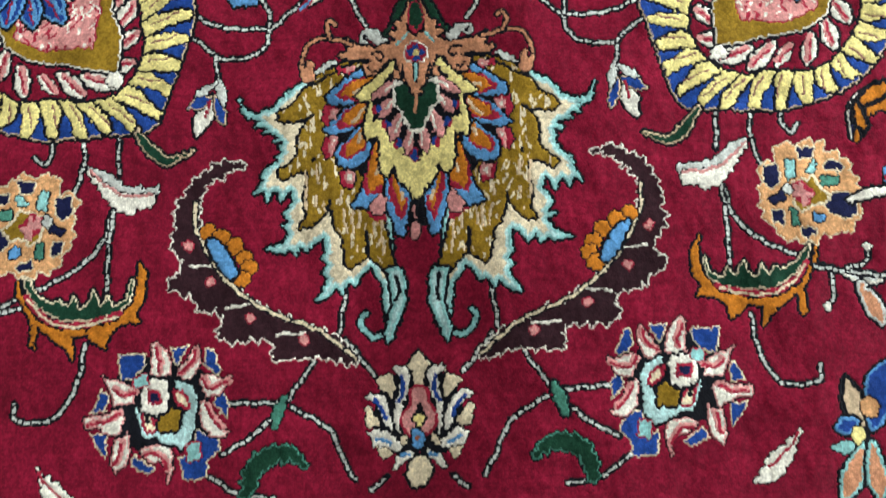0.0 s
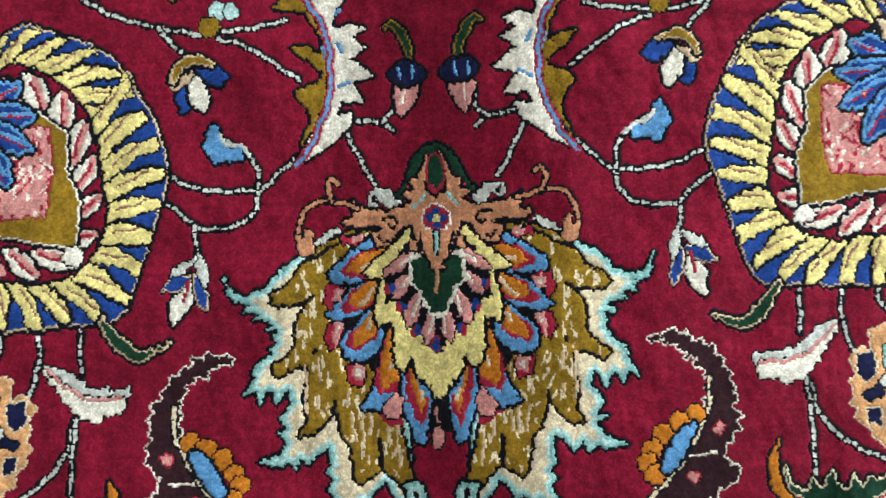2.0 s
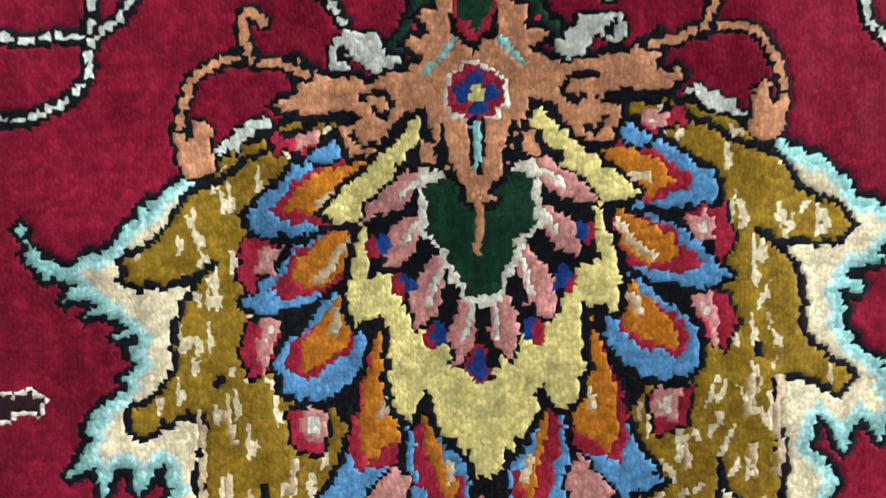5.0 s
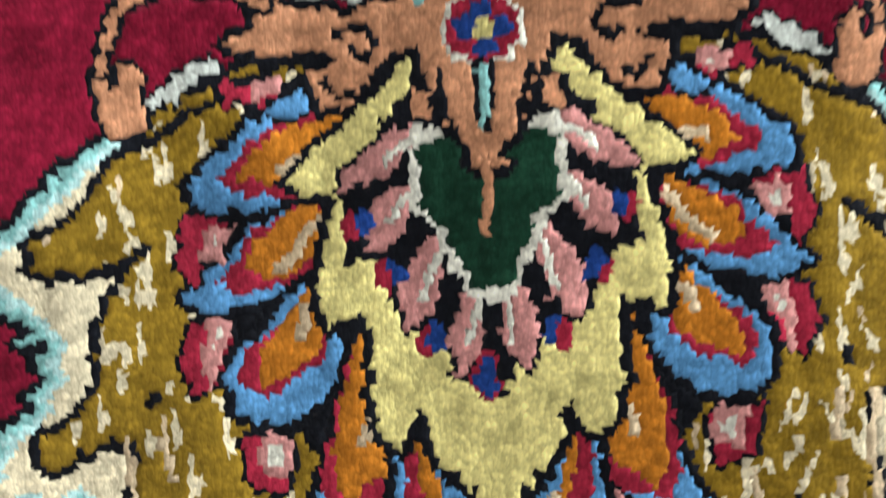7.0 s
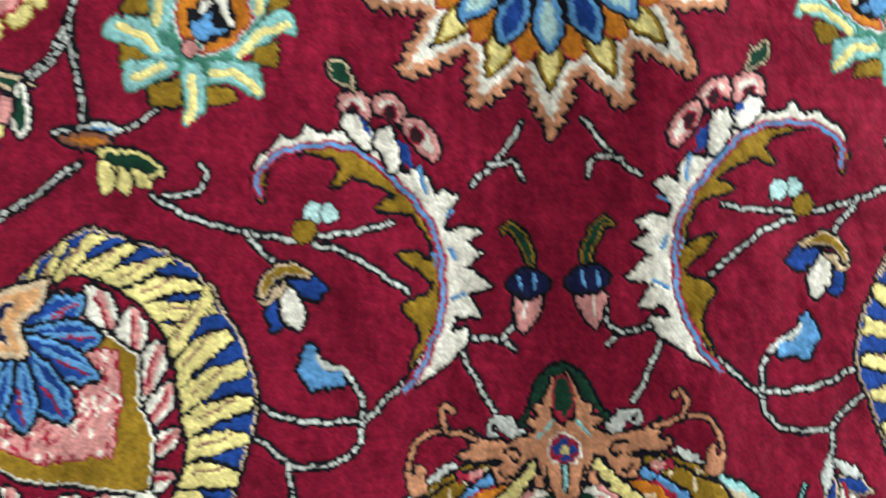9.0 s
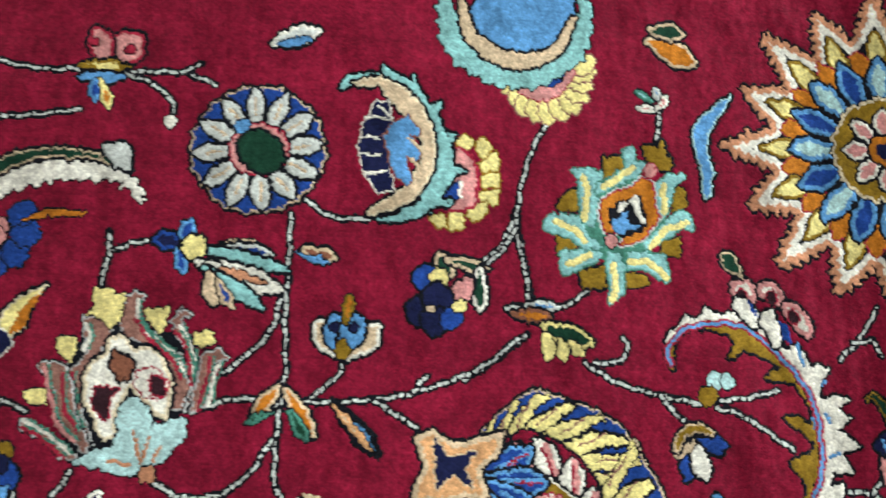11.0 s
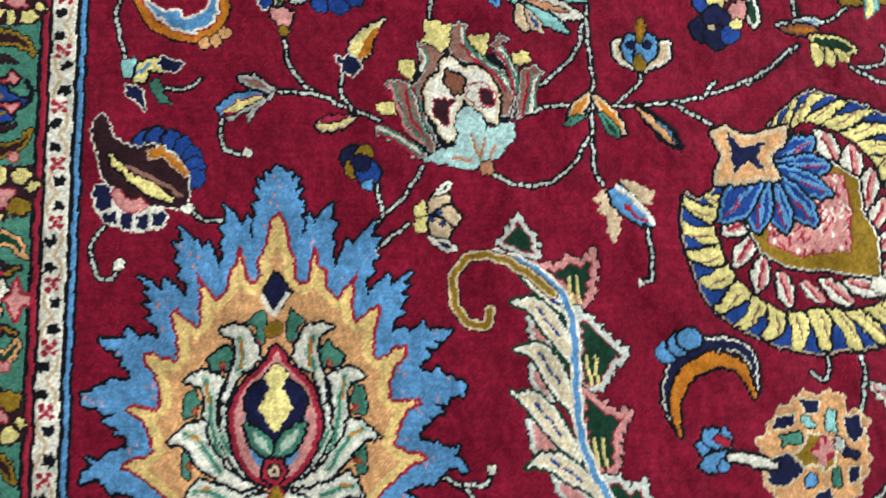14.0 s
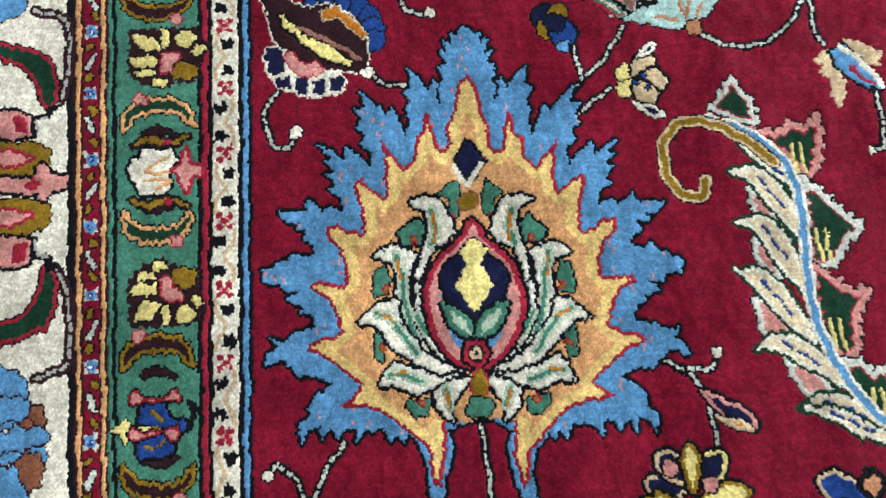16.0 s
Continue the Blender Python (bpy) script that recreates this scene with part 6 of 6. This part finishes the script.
bud("striped_leaf", "small yellow, red and blue striped leaf", (((-759, 145), (-796, 137), 0.34, CREAM, YELLOW), ((-765, 148), (-792, 144), 0.2, ROSE, ROYAL)))
bud("striped_leaf", "small blue and gold striped leaf", (((-492, 148), (-456, 108), 0.28, INK, SKY), ((-494, 148), (-462, 112), 0.14, GOLD, CREAM)))
bud("striped_leaf", "small gold and navy striped leaf", (((-524, 278), (-495, 270), 0.4, CREAM, RUST), ((-528, 274), (-501, 266), 0.2, SKY, NAVY)))
bud("cross_leaf", "orange and green crossed leaves on the stem", (((-538, 164), (-561, 134), 0.36, CREAM, ORANGE), ((-534, 163), (-508, 123), 0.3, CREAM, ORANGE), ((-531, 145), (-513, 120), 0.36, SEA, GREEN), ((-542, 143), (-566, 133), 0.3, SEA, GREEN)))
@motif("blue_bud", "sky-blue striped bud with ivory ragged sheath", False)
def _():
    shape([(-529, 71), (-539, 66), (-542, 60), (-534, 60), (-538, 50), (-530, 47), (-530, 29), (-525, 20), (-520, 37), (-523, 55)], CREAM, edge=None, smooth=False, barbs=(9, 3), name="sheath")
    shape([(-517, 80), (-504, 78), (-494, 70), (-484, 66), (-492, 62), (-486, 54), (-498, 56), (-509, 68)], CREAM, edge=None, smooth=False, barbs=(9, 3), name="sheath")
    shape([(-528, 70), (-518, 75), (-506, 63), (-495, 48), (-488, 35), (-501, 37), (-516, 46), (-525, 57)], SKY, smooth=False, name="petal")
    line([(-519, 73), (-507, 63), (-496, 49), (-489, 38)], 1.6, IVORY)
    line([(-514, 56), (-504, 45), (-496, 40)], 1.0, ROSE)
    dot((-512, 52), 3.5, ROSE, edge=None)


bud("round_bud", "navy and olive round bud", (), (((-760, 108), 11, NAVY), ((-750, 111), 8, OLIVE), ((-760, 97), 8, OLIVE), ((-746, 93), 11, ROYAL), ((-753, 102), 8, NAVY), ((-747, 82), 5, SKY)))
bud("peach_bud", "peach and yellow bud with navy leaves", (((-690, 48), (-706, 62), 0.8, YELLOW, YELLOW), ((-690, 48), (-706, 38), 0.8, YELLOW, YELLOW), ((-690, 50), (-676, 72), 0.8, CREAM, CREAM), ((-690, 48), (-664, 50), 0.8, CREAM, CREAM), ((-690, 48), (-676, 28), 0.8, CREAM, CREAM), ((-688, 70), (-669, 82), 0.34, IVORY, NAVY), ((-694, 30), (-668, 17), 0.34, IVORY, NAVY)), (((-684, 54), 2, ROYAL), ((-680, 44), 2, ROYAL), ((-690, 48), 2, ROYAL)))
@motif("blue_sprig", "sky-blue curved sprig")
def _():
    shape([(-141, 427), (-155, 420), (-172, 406), (-181, 394), (-182, 379), (-176, 352), (-173, 328), (-166, 334), (-164, 353), (-168, 369), (-165, 389), (-157, 403)], (0, PALE), (1, SKY), smooth=False, name="blade")


bud("tiny_flower", "tiny aqua and pink flower on a stem", (((-213, 409), (-233, 411), 0.4, IVORY, PINK), ((-213, 409), (-202, 424), 0.5, IVORY, PINK), ((-217, 418), (-233, 428), 0.5, SEA, AQUA), ((-212, 418), (-212, 433), 0.5, GREY, SKY)))
bud("bird_leaf", "blue and rust folded leaf with white edge", (((-490, -248), (-447, -221), 0.5, IVORY, ROYAL), ((-478, -252), (-438, -217), 0.42, GREY, RUST)))
bud("navy_leaf", "navy leaf with orange and pink edge", (((-661, -202), (-622, -229), 0.3, PINK, NAVY), ((-653, -219), (-625, -231), 0.26, CREAM, ORANGE)))
bud("navy_rosette", "navy and yellow ruffled flower", (((-676, -269), (-711, -267), 0.6, CREAM, NAVY), ((-676, -269), (-701, -244), 0.6, CREAM, NAVY), ((-676, -269), (-648, -246), 0.6, YELLOW, NAVY), ((-676, -273), (-675, -238), 0.42, OLIVE, YELLOW), ((-675, -285), (-632, -272), 0.5, OLIVE, YELLOW), ((-682, -284), (-716, -279), 0.5, OLIVE, YELLOW)), (((-691, -256), 6, PINK), ((-662, -269), 6, PINK)))
bud("blue_flower", "royal-blue flower with peach edge", (((-546, -282), (-584, -268), 0.6, CREAM, ROYAL), ((-542, -284), (-543, -262), 0.9, INK, SALMON), ((-547, -290), (-572, -291), 0.6, SKY, SKY)))
bud("top_flower", "pink spotted flower over yellow and blue calyx", (((-697, 435), (-669, 464), 0.8, ROSE, PINK), ((-697, 435), (-710, 470), 0.6, ROSE, PINK), ((-721, 434), (-677, 434), 0.26, OLIVE, YELLOW), ((-721, 423), (-681, 424), 0.26, SKY, SKY), ((-706, 422), (-705, 401), 0.6, SKY, ROYAL), ((-701, 422), (-691, 393), 0.3, YELLOW, ORANGE)), (((-711, 456), 4, ROSE), ((-678, 450), 4, ROSE)))
bud("leaf_pair", "small grey and pink pointed leaf", (((-836, 459), (-803, 416), 0.26, CREAM, GREY), ((-814, 437), (-802, 416), 0.4, ROSE, SALMON)))
bud("pale_bud", "pale blue bud", (((-558, 459), (-515, 475), 0.42, IVORY, GREY), ((-553, 457), (-523, 467), 0.24, SKY, SKY)))
bud("gold_leaf", "small orange pointed leaf with green", (((-221, 478), (-173, 453), 0.4, CREAM, ORANGE), ((-218, 487), (-183, 483), 0.5, CREAM, GREEN)))
bud("corner_flower", "gold and blue flower cut by a long stem", (((411, -378), (397, -314), 0.34, INK, CREAM), ((420, -363), (437, -301), 0.5, SKY, ROYAL), ((407, -355), (384, -363), 0.7, SKY, ROYAL), ((413, -378), (380, -379), 0.36, AQUA, AQUA), ((410, -376), (389, -428), 0.4, AQUA, SALMON), ((419, -376), (423, -429), 0.4, AQUA, SALMON)), (((418, -343), 9, GOLD), ((406, -368), 7, YELLOW)))
bud("side_leaf", "grey and salmon hanging leaf beside a stem", (((401, -218), (441, -228), 0.3, IVORY, GREY), ((416, -227), (438, -267), 0.4, GREY, SALMON)))


@motif("vine", "pale stem with hooked ends", False)
def _():
    stem([(374, -211), (401, -216), (442, -221)])
    stem([(406, -214), (426, -207), (425, -193)], knob=4)
    stem([(390, -218), (392, -238), (385, -251)], knob=4)


bud("crescent_sprig", "small orange crescent", (((423, -58), (461, -33), 0.4, INK, ORANGE), ((424, -52), (432, -85), 0.4, INK, ORANGE)))

# ---- a piece cut by what lies over it becomes two pieces; specks go to the motif ----
flat = owner.ravel()
seen = np.zeros(NX * NY, bool)
near = (1, -1, NX, -NX, NX + 1, NX - 1, -NX + 1, -NX - 1)
who_list, seen_list = flat.tolist(), seen.tolist()
subs = {k for k, p in enumerate(PARTS) if p[2] > 0}
groups = {}
for start in np.nonzero(np.isin(flat, list(subs)))[0].tolist():
    if seen_list[start]:
        continue
    k, heap, out = who_list[start], [start], []
    seen_list[start] = True
    while heap:
        c = heap.pop()
        out.append(c)
        for d in near:
            e = c + d
            if 0 <= e < NX * NY and not seen_list[e] and who_list[e] == k:
                seen_list[e] = True
                heap.append(e)
    groups.setdefault(k, []).append(out)
for k, lots in groups.items():
    lots.sort(key=len)
    for out in lots[:-1]:
        if len(out) >= 14:
            PARTS.append(PARTS[k])
            flat[out] = len(PARTS) - 1
        else:
            flat[out] = PARTS[k][2]
owner = flat.reshape(NY, NX)

# ---- the pile: every knot a small facet, every motif and petal a piece of it ----
yy, xx = np.mgrid[0:NY + 1, 0:NX + 1]
px, py = X0 + xx * KNOT, Y0 + yy * KNOT
grain = np.random.RandomState(7)
height = 10.0 + 0.08 * grain.randn(NY + 1, NX + 1).clip(-2, 2)
# the carpet does not lie quite flat: a crease along its middle and slow swells
height += 1.6 * np.sin(px / 210 + 0.6) * np.sin(py / 170 + 1.1) + 11.0 * (1 / (1 + np.exp(-(px - 12) / 19)) - 0.5 - 0.5 * np.tanh(px / 200))
# tracks and brushings in the nap
for s, (wx, wy) in enumerate(((61, 23), (37, 55), (97, 41), (29, 19))):
    height += 0.32 * np.sin(px / wx + 2.1 * np.sin(py / 83 + s) + s) * np.sin(py / wy + 1.7 * np.sin(px / 119 + 2 * s))
px = px + 0.42 * grain.randn(NY + 1, NX + 1).clip(-2, 2)
py = py + 0.42 * grain.randn(NY + 1, NX + 1).clip(-2, 2)
corners = np.stack([px, py, height], -1).reshape(-1, 3) / 1000
W = NX + 1


def mesh(name, verts, quads, dyes):
    me = bpy.data.meshes.new(name)
    me.vertices.add(len(verts))
    me.vertices.foreach_set("co", np.ascontiguousarray(verts, np.float32).ravel())
    me.loops.add(4 * len(quads))
    me.loops.foreach_set("vertex_index", np.ascontiguousarray(quads, np.int32).ravel())
    me.polygons.add(len(quads))
    me.polygons.foreach_set("loop_start", np.arange(0, 4 * len(quads), 4, dtype=np.int32))
    used = np.unique(dyes)
    slot = np.zeros(64, np.int32)
    for k, d in enumerate(used):
        me.materials.append(WOOL[int(d)])
        slot[d] = k
    me.polygons.foreach_set("material_index", slot[dyes])
    me.update(calc_edges=True)
    return me


def pile(name, ids, thick=0.006):
    """The knots of one piece: their tops, and sides where another piece begins."""
    r, c = ids // NX, ids % NX
    a = r * W + c
    tops = np.stack([a, a + 1, a + W + 1, a + W], 1)
    me_ids = owner.ravel()[ids]
    d = dye.ravel()[ids]
    quads, dyes, low = [tops], [d], []
    for dr, dc, e in ((-1, 0, (0, 1)), (0, 1, (1, 2)), (1, 0, (2, 3)), (0, -1, (3, 0))):
        rr, cc = r + dr, c + dc
        ok = (rr >= 0) & (rr < NY) & (cc >= 0) & (cc < NX)
        other = np.full(len(ids), -1)
        other[ok] = owner[rr[ok], cc[ok]]
        s = other != me_ids
        t, u = tops[s, e[0]], tops[s, e[1]]
        low.append(np.stack([u, t, t + BIG, u + BIG], 1))
        dyes.append(d[s])
    quads = np.vstack(quads + low)
    used, back = np.unique(quads, return_inverse=True)
    top = used % BIG
    v = corners[top].copy()
    v[used >= BIG, 2] -= thick
    return mesh(name, v, back.reshape(-1, 4), np.concatenate(dyes))


BIG = W * (NY + 1)
carpet = tagged(new("carpet"), "crimson hand-knotted wool carpet with floral pattern, lying flat", "carpet")
order = np.argsort(owner.ravel(), kind="stable")
firsts = np.searchsorted(owner.ravel()[order], np.arange(len(PARTS) + 1))
made = {}
for k, (name, label, up, kind) in enumerate(PARTS):
    ids = order[firsts[k]:firsts[k + 1]]
    kids = any(p[2] == k for p in PARTS)
    if len(ids) == 0 and not kids:
        continue
    if up > 0 and up not in made:
        continue
    ob = new(name, pile(name, ids) if len(ids) else None)
    ob.parent = made[up] if up > 0 else carpet
    if label:
        ob["label"] = label
    made[k] = ob
for k, ob in list(made.items()):
    if ob.data is None and not ob.children:
        bpy.data.objects.remove(ob)
tagged(made[0], "crimson pile ground of the carpet", kind="stuff")


def block(name, x0, x1, y0, y1, z0, z1, material, parent=None, bevel=0.0):
    bm = bmesh.new()
    bmesh.ops.create_cube(bm, size=1, matrix=Matrix.Translation(((x0 + x1) / 2, (y0 + y1) / 2, (z0 + z1) / 2)) @ Matrix.Diagonal((x1 - x0, y1 - y0, z1 - z0, 1)))
    if bevel:
        bmesh.ops.bevel(bm, geom=bm.edges[:], offset=bevel, segments=2, affect="EDGES")
    me = bpy.data.meshes.new(name)
    bm.to_mesh(me)
    bm.free()
    me.materials.append(material)
    ob = new(name, me)
    ob.parent = parent
    return ob


def plain(name, colour, rough, scale):
    m = bpy.data.materials.new(name)
    m.use_nodes = True
    n, link = m.node_tree.nodes, m.node_tree.links.new
    t = n.new("ShaderNodeTexNoise")
    t.inputs["Scale"].default_value = scale
    t.inputs["Detail"].default_value = 6
    g = n.new("ShaderNodeNewGeometry")
    link(g.outputs["Position"], t.inputs["Vector"])
    mix = n.new("ShaderNodeMix")
    mix.data_type = "RGBA"
    mix.inputs[6].default_value = (*[c * 0.85 for c in colour], 1)
    mix.inputs[7].default_value = (*[min(1, c * 1.1) for c in colour], 1)
    link(t.outputs[0], mix.inputs[0])
    link(mix.outputs[2], n["Principled BSDF"].inputs["Base Color"])
    n["Principled BSDF"].inputs["Roughness"].default_value = rough
    return m


# the rest of the carpet round the knotted stretch
backing = plain("cotton_backing", (0.42, 0.38, 0.30), 0.95, 300)
L, R, B, T = -1.40, 1.40, -1.75, 1.75
block("foundation", L, R, B, T, 0.001, 0.0035, backing, carpet)
x0, x1, y0, y1 = X0 / 1000, (X0 + NX * KNOT) / 1000, Y0 / 1000, (Y0 + NY * KNOT) / 1000
rest = ((L + 0.03, x0, B + 0.03, T - 0.03, IVORY), (x1, 1.163, B + 0.24, T - 0.24, RED), (1.163, R - 0.03, B + 0.03, T - 0.03, IVORY),
        (x0, 1.163, B + 0.03, B + 0.24, IVORY), (x0, 1.163, T - 0.24, T - 0.03, IVORY), (x0, x1, B + 0.24, y0, RED), (x0, x1, y1, T - 0.24, RED))
for a, b, c, d, k in rest:
    block("outer_pile", a, b, c, d, 0.0034, 0.0098, WOOL[k], carpet)

# ---- the room: unseen, added to enclose the carpet, with an opening for the side lamp ----
stone = plain("floor_stone", (0.40, 0.37, 0.33), 0.5, 6)
paint = plain("wall_paint", (0.78, 0.77, 0.74), 0.8, 3)
for ob, label in (
    (block("floor", -3, 2, -3.5, 3.5, -0.1, 0, stone), "pale stone floor"),
    (block("ceiling", -3, 2, -3.5, 3.5, 2.7, 2.8, paint), "white painted ceiling"),
    (block("wall_west", -3.12, -3, -3.5, 3.5, 0, 2.7, paint), "white painted wall"),
    (block("wall_south", -3.12, 2.12, -3.62, -3.5, 0, 2.7, paint), "white painted wall"),
    (block("wall_north", -3.12, 2.12, 3.5, 3.62, 0, 2.7, paint), "white painted wall"),
    (block("wall_east", 2, 2.12, -3.5, 0, 0, 2.7, paint), "white painted wall"),
    (block("wall_east", 2, 2.12, 2, 3.5, 0, 2.7, paint), "white painted wall"),
    (block("wall_east", 2, 2.12, 0, 2, 0, 0.35, paint), "unseen white wall below the opening added for the side lamp"),
    (block("wall_east", 2, 2.12, 0, 2, 1.25, 2.7, paint), "unseen white wall above the opening added for the side lamp"),
):
    tagged(ob, label, kind="structure")
